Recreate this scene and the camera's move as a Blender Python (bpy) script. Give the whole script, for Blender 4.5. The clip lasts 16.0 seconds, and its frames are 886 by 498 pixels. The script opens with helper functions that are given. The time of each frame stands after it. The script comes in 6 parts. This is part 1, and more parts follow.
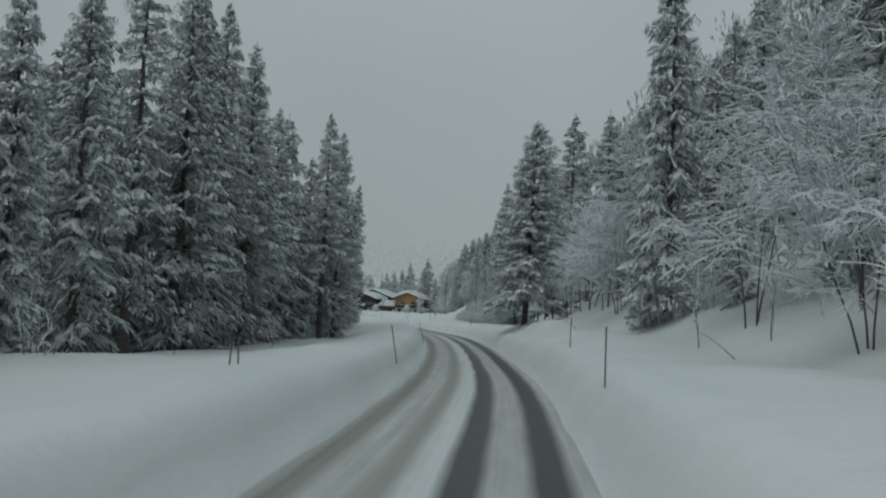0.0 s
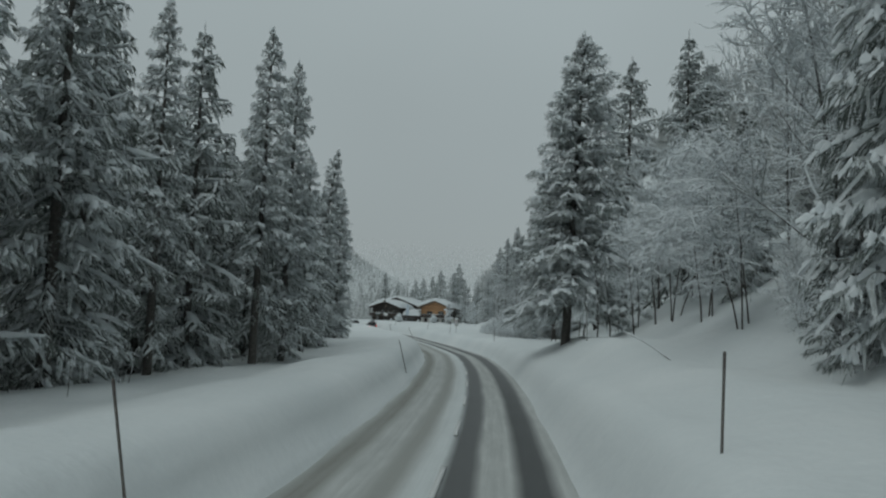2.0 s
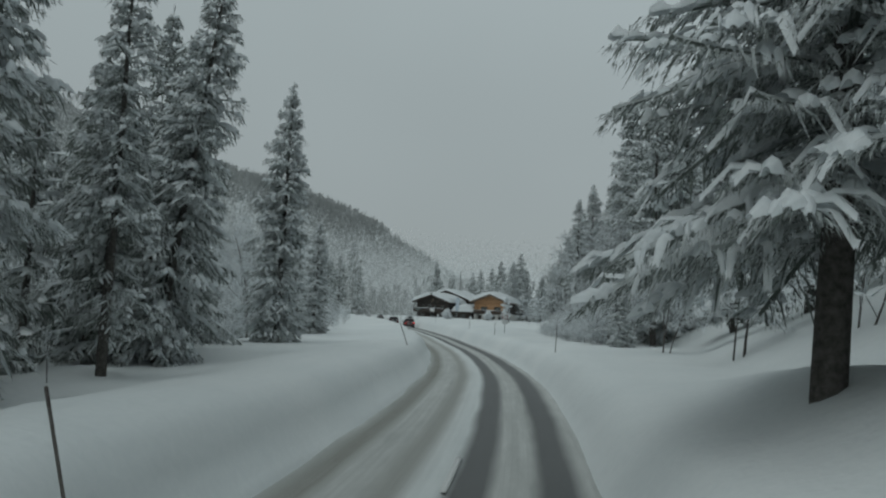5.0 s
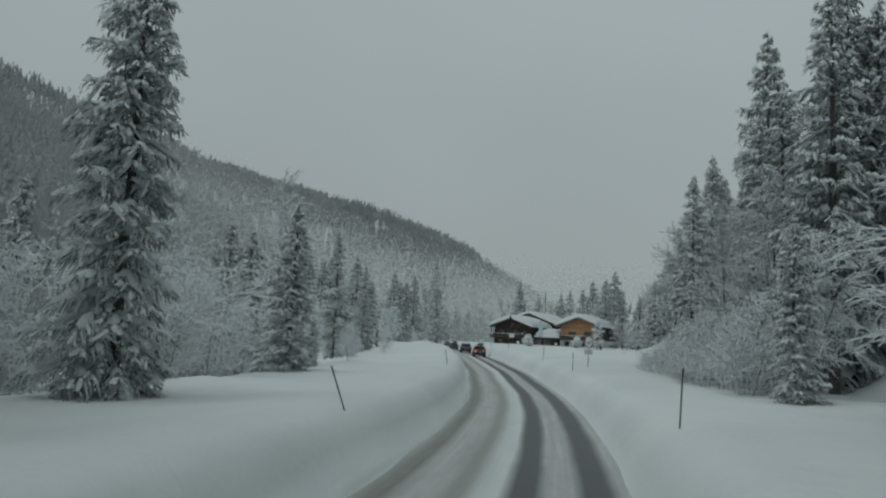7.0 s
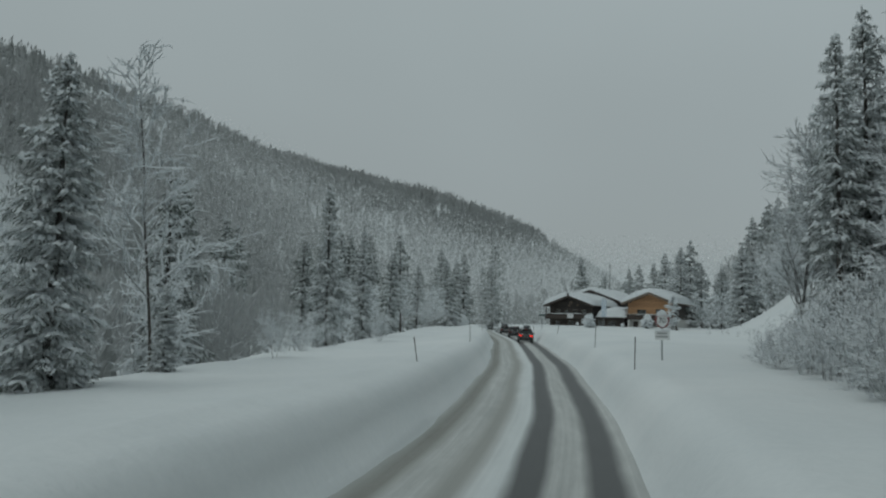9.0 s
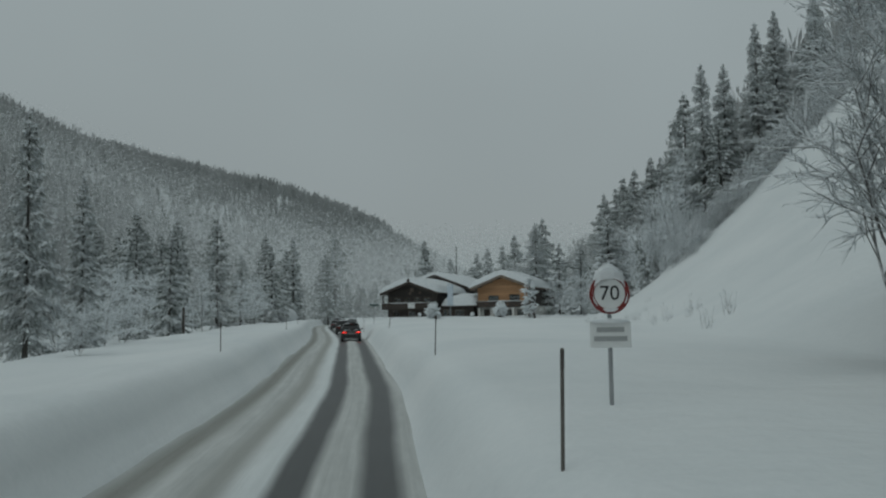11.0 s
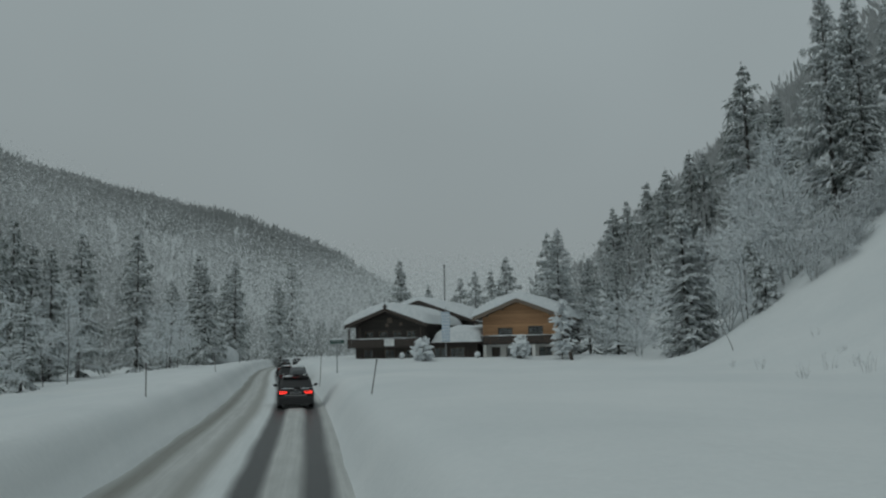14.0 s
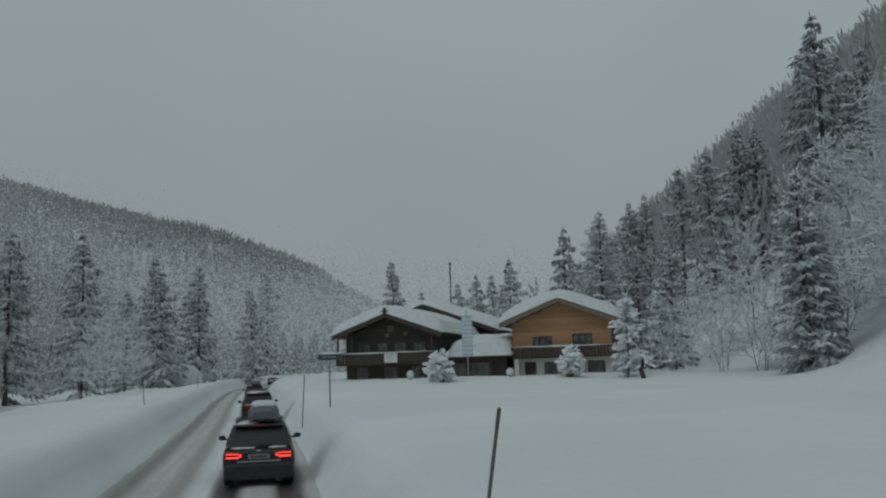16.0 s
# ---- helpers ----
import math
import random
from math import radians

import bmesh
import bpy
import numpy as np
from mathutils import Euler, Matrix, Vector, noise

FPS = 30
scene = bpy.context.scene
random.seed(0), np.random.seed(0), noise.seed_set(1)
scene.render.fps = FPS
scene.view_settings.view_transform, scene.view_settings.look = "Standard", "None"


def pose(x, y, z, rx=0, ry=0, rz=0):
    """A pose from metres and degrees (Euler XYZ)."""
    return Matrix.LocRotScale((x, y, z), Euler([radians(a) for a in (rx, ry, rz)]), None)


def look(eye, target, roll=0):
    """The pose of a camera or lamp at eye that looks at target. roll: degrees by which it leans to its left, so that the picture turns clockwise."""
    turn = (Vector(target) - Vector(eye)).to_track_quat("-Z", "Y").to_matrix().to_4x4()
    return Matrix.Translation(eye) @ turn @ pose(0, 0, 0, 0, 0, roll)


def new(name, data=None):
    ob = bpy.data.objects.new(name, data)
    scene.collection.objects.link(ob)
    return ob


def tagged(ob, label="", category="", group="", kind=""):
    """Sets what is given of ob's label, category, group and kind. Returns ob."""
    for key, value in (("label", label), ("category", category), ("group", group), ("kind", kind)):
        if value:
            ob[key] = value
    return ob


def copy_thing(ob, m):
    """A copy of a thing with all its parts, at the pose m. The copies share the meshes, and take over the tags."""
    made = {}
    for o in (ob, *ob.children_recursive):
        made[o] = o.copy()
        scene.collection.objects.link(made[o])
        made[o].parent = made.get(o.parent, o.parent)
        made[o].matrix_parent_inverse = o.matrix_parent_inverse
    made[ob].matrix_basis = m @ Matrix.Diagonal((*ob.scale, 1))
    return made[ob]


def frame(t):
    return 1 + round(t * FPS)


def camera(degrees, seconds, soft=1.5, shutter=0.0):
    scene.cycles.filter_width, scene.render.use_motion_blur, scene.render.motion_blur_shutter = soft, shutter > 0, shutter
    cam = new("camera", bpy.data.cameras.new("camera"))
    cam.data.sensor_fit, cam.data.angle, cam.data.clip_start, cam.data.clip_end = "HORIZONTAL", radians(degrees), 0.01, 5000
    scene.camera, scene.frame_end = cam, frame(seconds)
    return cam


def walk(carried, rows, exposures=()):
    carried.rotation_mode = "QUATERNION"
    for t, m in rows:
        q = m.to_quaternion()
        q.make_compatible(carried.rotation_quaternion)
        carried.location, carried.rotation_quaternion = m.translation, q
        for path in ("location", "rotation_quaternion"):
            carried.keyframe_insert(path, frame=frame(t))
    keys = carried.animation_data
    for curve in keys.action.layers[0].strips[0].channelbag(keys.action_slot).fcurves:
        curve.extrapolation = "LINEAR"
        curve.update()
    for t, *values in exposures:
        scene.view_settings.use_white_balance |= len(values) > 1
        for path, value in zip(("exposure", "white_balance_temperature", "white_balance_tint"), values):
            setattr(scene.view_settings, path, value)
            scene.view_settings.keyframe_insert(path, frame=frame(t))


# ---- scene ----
cam = camera(55.2, 16.0, soft=2.2)
PATH = [
    (0, (0.083, -0.218, 2.72), (0.079, 1.775, 2.876), 2.4),
    (0.5, (0.74, 6.157, 2.872), (0.719, 8.148, 3.061), 2.4),
    (1, (1.405, 12.294, 2.942), (1.353, 14.283, 3.137), 1.9),
    (1.5, (1.998, 18.465, 2.965), (1.895, 20.452, 3.167), 2.6),
    (2, (2.513, 24.903, 3.056), (2.414, 26.893, 3.231), 2.3),
    (2.5, (2.943, 31.009, 2.953), (2.831, 32.987, 3.23), 2.1),
    (3, (3.189, 36.908, 2.928), (3.013, 38.891, 3.12), 2.7),
    (3.5, (3.308, 42.645, 2.879), (3.15, 44.637, 2.966), 0.8),
    (4, (3.37, 48.483, 2.911), (3.203, 50.472, 3.028), 1.5),
    (4.2, (3.35, 50.826, 2.893), (3.154, 52.811, 3.042), 2.0),
    (6.3, (3.367, 76.094, 3.15), (3.01, 78.053, 3.329), 2.8),
    (6.5, (3.261, 78.495, 3.145), (2.863, 80.446, 3.334), 2.9),
    (7, (2.933, 84.432, 3.252), (2.456, 86.362, 3.467), 2.7),
    (7.5, (2.593, 90.314, 3.231), (2.007, 92.218, 3.409), -0.0),
    (8, (2.171, 96.225, 3.398), (1.438, 98.077, 3.58), 1.5),
    (8.5, (1.734, 101.998, 3.309), (1.003, 103.853, 3.478), 1.9),
    (9, (1.329, 107.66, 3.235), (0.699, 109.551, 3.409), 1.3),
    (9.5, (0.966, 113.386, 3.166), (0.467, 115.315, 3.349), 1.0),
    (10, (0.394, 119.149, 3.115), (-0.037, 121.095, 3.282), 0.3),
    (10.2, (0.042, 121.481, 3.115), (-0.349, 123.436, 3.269), -0.2),
    (12.3, (-5.143, 146.062, 3.511), (-5.362, 148.042, 3.68), -0.2),
    (12.5, (-5.641, 148.344, 3.534), (-5.86, 150.328, 3.664), -0.2),
    (13, (-6.875, 153.925, 3.653), (-7.09, 155.905, 3.835), -1.0),
    (13.5, (-8.196, 159.296, 3.702), (-8.383, 161.278, 3.895), -1.4),
    (14, (-9.516, 164.576, 3.771), (-9.704, 166.552, 4.014), -1.0),
    (14.5, (-10.801, 169.648, 3.865), (-10.963, 171.629, 4.083), -1.4),
    (15, (-12.081, 174.574, 3.923), (-12.242, 176.552, 4.176), -1.2),
    (15.5, (-13.354, 179.385, 4.028), (-13.528, 181.362, 4.274), -0.7),
    (16, (-14.503, 184.133, 4.045), (-14.636, 186.108, 4.321), -1.8),
]
walk(cam, [(t, look(eye, target, roll)) for t, eye, target, roll in PATH],
     exposures=[(0, 0.15), (4, 0.19), (7, 0.18), (10, 0.07), (12.5, -0.06), (16, -0.06)])


# ---- world, sun ----
SKY_STRENGTH = 0.10
world = bpy.data.worlds.new("world")
scene.world = world
world.use_nodes = True
wn, wl = world.node_tree.nodes, world.node_tree.links
sky = wn.new("ShaderNodeTexSky")
sky.sky_type, sky.sun_disc = "NISHITA", False
sky.sun_elevation, sky.sun_rotation = radians(42), radians(228)
sky.air_density, sky.dust_density = 1.0, 3.0
cloud = wn.new("ShaderNodeMix")
cloud.data_type = "RGBA"
cloud.inputs["Factor"].default_value = 0.965          # closed cloud cover over the clear sky
wl.new(sky.outputs[0], cloud.inputs["A"])
veil, tone = wn.new("ShaderNodeTexNoise"), wn.new("ShaderNodeValToRGB")
veil.inputs["Scale"].default_value, veil.inputs["Detail"].default_value, veil.inputs["Roughness"].default_value = 1.6, 3, 0.45
tone.color_ramp.elements[0].position, tone.color_ramp.elements[1].position = 0.3, 0.7
tone.color_ramp.elements[0].color, tone.color_ramp.elements[1].color = (0.274, 0.318, 0.322, 1), (0.316, 0.369, 0.377, 1)
lift = wn.new("ShaderNodeVectorMath")
lift.operation = "SCALE"
lift.inputs["Scale"].default_value = 10.0
wl.new(wn.new("ShaderNodeTexCoord").outputs["Generated"], veil.inputs["Vector"])
wl.new(veil.outputs["Fac"], tone.inputs[0])
wl.new(tone.outputs[0], lift.inputs[0])
up, low, dim = wn.new("ShaderNodeSeparateXYZ"), wn.new("ShaderNodeValToRGB"), wn.new("ShaderNodeVectorMath")   # an overcast sky is darker towards the horizon
low.color_ramp.elements[0].position, low.color_ramp.elements[1].position = 0.02, 0.42
low.color_ramp.elements[0].color, low.color_ramp.elements[1].color = (0.86, 0.84, 0.84, 1), (1.0, 1.0, 1.0, 1)
dim.operation = "MULTIPLY"
wl.new(veil.inputs["Vector"].links[0].from_socket, up.inputs[0])
wl.new(up.outputs[2], low.inputs[0])
wl.new(lift.outputs[0], dim.inputs[0])
wl.new(low.outputs[0], dim.inputs[1])
wl.new(dim.outputs[0], cloud.inputs["B"])
wn["Background"].inputs["Strength"].default_value = SKY_STRENGTH
wl.new(cloud.outputs["Result"], wn["Background"].inputs["Color"])

sun = new("sun", bpy.data.lights.new("sun", "SUN"))
sun.data.energy, sun.data.angle, sun.data.color = 0.48, radians(60), (0.90, 1.0, 0.99)
sun.matrix_world = look((-26, 10, 60), (0, 40, 0))


# ---- materials ----
def material(name, build):
    m = bpy.data.materials.new(name)
    m.use_nodes = True
    nt = m.node_tree
    build(nt, nt.nodes["Principled BSDF"])
    return m


def node(nt, kind, **inputs):
    n = nt.nodes.new(kind)
    for k, v in inputs.items():
        n.inputs[k.replace("_", " ")].default_value = v
    return n


def noise_of(nt, scale, detail=4, rough=0.6, coord=None):
    n = node(nt, "ShaderNodeTexNoise", Scale=scale, Detail=detail, Roughness=rough)
    if coord is not None:
        nt.links.new(coord, n.inputs["Vector"])
    return n.outputs["Fac"]


def position(nt):
    return nt.nodes.new("ShaderNodeNewGeometry").outputs["Position"]


def local(nt):
    return nt.nodes.new("ShaderNodeTexCoord").outputs["Object"]


def ramp(nt, fac, stops):
    r = nt.nodes.new("ShaderNodeValToRGB")
    while len(r.color_ramp.elements) < len(stops):
        r.color_ramp.elements.new(0.5)
    for e, (p, c) in zip(r.color_ramp.elements, stops):
        e.position, e.color = p, (*c, 1) if len(c) == 3 else c
    nt.links.new(fac, r.inputs[0])
    return r.outputs[0]


def mix(nt, fac, a, b):
    n = nt.nodes.new("ShaderNodeMix")
    n.data_type = "RGBA"
    for v, key in ((fac, "Factor"), (a, "A"), (b, "B")):
        if hasattr(v, "is_output"):
            nt.links.new(v, n.inputs[key])
        else:
            n.inputs[key].default_value = v if key == "Factor" else (*v, 1)
    return n.outputs["Result"]


def maths(nt, op, a, b=None, clamp=False):
    n = nt.nodes.new("ShaderNodeMath")
    n.operation, n.use_clamp = op, clamp
    for i, v in enumerate((a, b)):
        if v is None:
            continue
        if hasattr(v, "is_output"):
            nt.links.new(v, n.inputs[i])
        else:
            n.inputs[i].default_value = v
    return n.outputs[0]


def bump(nt, p, height, strength, distance):
    b = node(nt, "ShaderNodeBump", Strength=strength, Distance=distance)
    nt.links.new(height, b.inputs["Height"])
    nt.links.new(b.outputs[0], p.inputs["Normal"])


def plain(name, dark, light, rough=0.7, metal=0.0, scale=8.0, relief=0.0, coat=0.0):
    """Paint, wood, metal or plastic: two tones of noise at two scales, and fine relief."""
    def build(nt, p):
        c = local(nt)
        f = maths(nt, "ADD", maths(nt, "MULTIPLY", noise_of(nt, scale, 5, 0.6, c), 0.6),
                  maths(nt, "MULTIPLY", noise_of(nt, scale * 7, 3, 0.6, c), 0.4))
        nt.links.new(ramp(nt, f, [(0.3, dark), (0.7, light)]), p.inputs["Base Color"])
        p.inputs["Roughness"].default_value, p.inputs["Metallic"].default_value = rough, metal
        p.inputs["Coat Weight"].default_value = coat
        if relief:
            bump(nt, p, f, 0.5, relief)
    return material(name, build)


def let_through(nt, p, colour, share):
    """Thin foliage and snow pass some light on to their far side."""
    t, m = nt.nodes.new("ShaderNodeBsdfTranslucent"), node(nt, "ShaderNodeMixShader", Fac=share)
    nt.links.new(colour, t.inputs["Color"])
    nt.links.new(p.outputs[0], m.inputs[1])
    nt.links.new(t.outputs[0], m.inputs[2])
    nt.links.new(m.outputs[0], nt.nodes["Material Output"].inputs["Surface"])


def snow_build(nt, p):
    c = position(nt)
    big, fine = noise_of(nt, 0.12, 4, 0.55, c), noise_of(nt, 6.0, 5, 0.65, c)
    f = maths(nt, "ADD", maths(nt, "MULTIPLY", big, 0.7), maths(nt, "MULTIPLY", fine, 0.3))
    nt.links.new(ramp(nt, f, [(0.3, (0.655, 0.69, 0.70)), (0.7, (0.775, 0.795, 0.795))]), p.inputs["Base Color"])
    p.inputs["Roughness"].default_value = 0.75
    p.inputs["Specular IOR Level"].default_value = 0.25
    h = maths(nt, "ADD", maths(nt, "MULTIPLY", noise_of(nt, 0.9, 4, 0.55, c), 1.0), maths(nt, "MULTIPLY", fine, 0.12))
    bump(nt, p, h, 0.35, 0.25)


SNOW = material("snow", snow_build)


def clump_build(nt, p):
    c = local(nt)
    f = noise_of(nt, 3.0, 4, 0.6, c)
    col = ramp(nt, f, [(0.3, (0.72, 0.76, 0.78)), (0.7, (0.88, 0.90, 0.91))])
    nt.links.new(col, p.inputs["Base Color"])
    let_through(nt, p, col, 0.22)
    p.inputs["Roughness"].default_value = 0.8
    p.inputs["Specular IOR Level"].default_value = 0.2
    bump(nt, p, noise_of(nt, 9.0, 4, 0.6, c), 0.5, 0.06)


CLUMP = material("snow clump", clump_build)


def frosted(name, dark, light, white=(0.80, 0.83, 0.84), cover=(0.35, 0.75), spread=0.5, scale=5.0, through_=0.0):
    """Needles, bark or twigs, dusted with snow where the surface faces up."""
    def build(nt, p):
        c = local(nt)
        g = nt.nodes.new("ShaderNodeNewGeometry")
        up = nt.nodes.new("ShaderNodeSeparateXYZ")
        nt.links.new(g.outputs["Normal"], up.inputs[0])
        patch = maths(nt, "MULTIPLY", maths(nt, "SUBTRACT", noise_of(nt, scale, 4, 0.7, c), 0.5), 2.4 * spread)
        f = maths(nt, "ADD", maths(nt, "ABSOLUTE", up.outputs[2]) if spread > 0.9 else up.outputs[2], patch)
        base = ramp(nt, noise_of(nt, scale * 2.3, 3, 0.6, c), [(0.3, dark), (0.7, light)])
        col = mix(nt, ramp(nt, f, [(cover[0], (0, 0, 0)), (cover[1], (1, 1, 1))]), base, white)
        nt.links.new(col, p.inputs["Base Color"])
        if through_:
            let_through(nt, p, col, through_)
        p.inputs["Roughness"].default_value = 0.85
        p.inputs["Specular IOR Level"].default_value = 0.15
    return material(name, build)


NEEDLES = frosted("spruce needles", (0.13, 0.15, 0.136), (0.26, 0.282, 0.262), cover=(0.05, 1.05), spread=0.6, scale=4.0, through_=0.48)
BARK = frosted("spruce bark", (0.060, 0.055, 0.050), (0.14, 0.13, 0.12), cover=(0.5, 0.9), spread=0.5, scale=4.0)
TWIGS = frosted("snowy twigs", (0.10, 0.095, 0.09), (0.22, 0.21, 0.20), cover=(0.0, 0.5), spread=0.45, scale=6.0)
# far woods: snow-dusted, base colours also paled to stand in for haze
HAZED_NEEDLES = frosted("far snowy forest paled for haze", (0.36, 0.375, 0.37), (0.50, 0.515, 0.51), cover=(0.5, 1.5), spread=0.6, scale=0.35, through_=0.45)
HAZED_TWIGS = frosted("far snowy broadleaf wood paled for haze", (0.36, 0.37, 0.37), (0.50, 0.51, 0.51), cover=(0.5, 1.5), spread=0.6, scale=0.6, through_=0.45)


# ---- road line and ground ----
LANE_Y = [-60, -30, 0, 14.5, 34, 50, 67, 85, 102, 114.5, 123, 135, 148, 161.7, 170, 187, 206, 228, 260, 300, 346, 420, 500]
LANE_X = [-8.0, -3.4, -0.1, 1.3, 2.65, 3.03, 3.0, 2.45, 1.25, -0.2, -1.4, -3.5, -6.3, -9.35, -11.5, -15.9, -20.9, -27.3, -37.0, -48.5, -59.0, -70.0, -78.0]
ROAD_Y = [-60, 0, 25, 50, 79, 97, 120, 148, 165, 184, 205, 230, 260, 300, 350, 500]
ROAD_Z = [-0.3, -0.22, -0.06, -0.08, 0.10, 0.22, 0.20, 0.47, 0.71, 0.97, 1.15, 1.3, 1.45, 1.55, 1.65, 2.0]


def glide(xs, ys):
    """A smooth line through the points (cubic, by the slopes between neighbours)."""
    xs, ys = np.array(xs, float), np.array(ys, float)
    m = np.gradient(ys, xs)

    def at(v):
        v = np.clip(np.asarray(v, float), xs[0], xs[-1])
        i = np.clip(np.searchsorted(xs, v) - 1, 0, len(xs) - 2)
        h = xs[i + 1] - xs[i]
        u = (v - xs[i]) / h
        return ((2 * u**3 - 3 * u**2 + 1) * ys[i] + (u**3 - 2 * u**2 + u) * h * m[i]
                + (-2 * u**3 + 3 * u**2) * ys[i + 1] + (u**3 - u**2) * h * m[i + 1])
    return at


lane_x, road_z = glide(LANE_Y, LANE_X), glide(ROAD_Y, ROAD_Z)
foot_d = glide([-60, 0, 30, 50, 60, 72, 95, 115, 135, 158, 175, 188, 200, 210, 219, 227, 234, 244, 260, 320, 500], [9, 9.0, 8.0, 6.8, 7.2, 7.0, 8, 12, 14.5, 15, 17, 20, 22.5, 23.8, 25, 27, 31, 36, 40, 50, 62])
steep = glide([-60, 0, 26, 44, 72, 100, 160, 185, 205, 225, 235, 260, 320, 500], [0.48, 0.44, 0.48, 0.58, 0.64, 0.52, 0.58, 0.64, 0.68, 0.80, 0.92, 0.85, 0.75, 0.7])
dell = glide([-60, 0, 24, 36, 48, 64, 76, 90, 104, 125, 160, 500], [-0.3, -0.3, -0.25, 0.15, 0.35, 0.6, 0.55, 0.25, -0.2, -0.25, -0.2, 0])


def wave(x, y, s, k):
    """Smooth uneven ground, from three crossed waves."""
    return (np.sin(x / s + 1.3 * k) * np.cos(y / s * 0.83 + k) + 0.5 * np.sin((x + y) / s * 1.9 + 2.1 * k)
            + 0.3 * np.cos((x - 0.6 * y) / s * 3.3 + k)) / 1.8


def soft(v):
    """0 below zero, then rising smoothly to v."""
    return 0.5 * (v + np.sqrt(v * v + 4.0)) - 1.0 * np.exp(-np.maximum(v, 0) * 0.5)


def step(a, b, v):
    u = np.clip((v - a) / (b - a), 0, 1)
    return u * u * (3 - 2 * u)


ROAD_L, ROAD_R = -4.15, 1.5


def ground_z(x, y):
    x, y = np.asarray(x, float), np.asarray(y, float)
    d = x - lane_x(y)
    z = road_z(y)
    rough = 0.09 * wave(x, y, 4.3, 7) + 0.07 * wave(x, y, 1.9, 1) + 0.035 * wave(x, y, 0.7, 2)
    # ploughed banks, then the snow fields
    de = d + 0.11 * wave(x, y, 3.4, 3) + 0.04 * wave(x, y, 2.2, 5)      # ragged edge left by the plough
    left = step(-3.72, -4.95, de) * 1.22 + step(-4.5, -5.4, d) * 0.20 - step(ROAD_L - 2.0, ROAD_L - 7, d) * 0.52
    left = left - dell(y) * step(-6.5, -12, d)
    left = left + (0.07 + 0.05 * wave(x, y, 2.7, 8)) * np.exp(-((d + 6.1 + 0.3 * wave(x, y, 6, 4)) / 0.3) ** 2)   # old plough ridge
    fall = step(-13.5, -24, d) * (2.6 * step(95, 120, y) + 1.0) * (1 - step(190, 240, y) * 0.6)
    right = step(ROAD_R - 0.25, ROAD_R + 0.95, de) * 1.15 + step(ROAD_R + 0.5, ROAD_R + 1.6, d) * 0.30 + step(ROAD_R + 1.4, ROAD_R + 4, d) * 0.12
    right = right + 0.25 * step(ROAD_R, ROAD_R + 1.3, d) * (1 - step(40, 70, y))
    right = right + 0.4 * step(3.0, 5.0, d) * step(30, 44, y) * (1 - step(66, 80, y))
    right = right + 0.75 * step(2.6, 5.2, d + 0.4 * wave(x, y, 5, 6)) * step(48, 60, y) * (1 - step(74, 84, y))   # drift round the big spruce
    hump = (step(ROAD_L, ROAD_L - 3, d) + step(ROAD_R, ROAD_R + 3, d))
    z = z + left - fall + right + rough * hump
    # snow heaped before the houses
    z = z + 0.30 * step(238, 245, y) * (1 - step(262, 280, y)) * step(-34, -29, x) * (1 - step(-2, 4, x))  # garden
    # hillside right of the road
    v = d - foot_d(y)
    hollow = step(150, 185, y)                       # the bare slope by the houses is scooped at its foot
    rise = steep(y) * (1 - hollow) * soft(v) + hollow * 1.32 * steep(y) * np.maximum(v, 0) ** 2 / (np.maximum(v, 0) + 9)
    rise = np.where(rise > 0, 150 * np.tanh(rise / 150), 0)
    z = z + np.maximum(rise, 0) + 0.5 * wave(x, y, 9, 3) * step(0, 12, v) + 4 * wave(x, y, 45, 4) * step(20, 90, v)
    # valley side left of the road, closing in the distance
    w = -(x + 150) - 0.10 * np.maximum(y - 500, 0)
    far = np.maximum(soft(w / 10) * 10, 0) * 0.62
    ebb = 1 - 0.50 * step(440, 1100, y)              # the ridge sinks down the valley
    z = z + ebb * (1 + 0.22 * (1 - step(260, 640, y))) * 165 * np.tanh(far / 165) + 7 * wave(x, y, 70, 5) * step(0, 120, w)
    z = z * (1 + 0.26 * step(-470, -600, x))          # a higher spur up the valley
    end = np.maximum(y - 900 - 0.9 * (x + 100), 0)
    z = z + 150 * np.tanh(end * 0.3 / 150) * (1 - 0.8 * step(-330, -40, x))
    return z


def mesh_object(name, verts, faces, mats, parent=None, label="", smooth=True, mat_index=None):
    me = bpy.data.meshes.new(name)
    me.from_pydata([tuple(v) for v in np.asarray(verts, float).tolist()], [], faces if isinstance(faces, list) else faces.tolist())
    for m in mats if isinstance(mats, (list, tuple)) else [mats]:
        me.materials.append(m)
    if mat_index is not None:
        me.polygons.foreach_set("material_index", mat_index)
    me.polygons.foreach_set("use_smooth", [smooth] * len(me.polygons))
    me.update()
    ob = new(name, me)
    if parent is not None:
        ob.parent = parent
    if label:
        ob["label"] = label
    return ob


def grid_faces(rows, cols, start=0):
    i = np.arange(rows - 1)[:, None] * cols + np.arange(cols - 1)[None, :] + start
    i = i.ravel()
    return np.stack([i, i + 1, i + cols + 1, i + cols], 1)


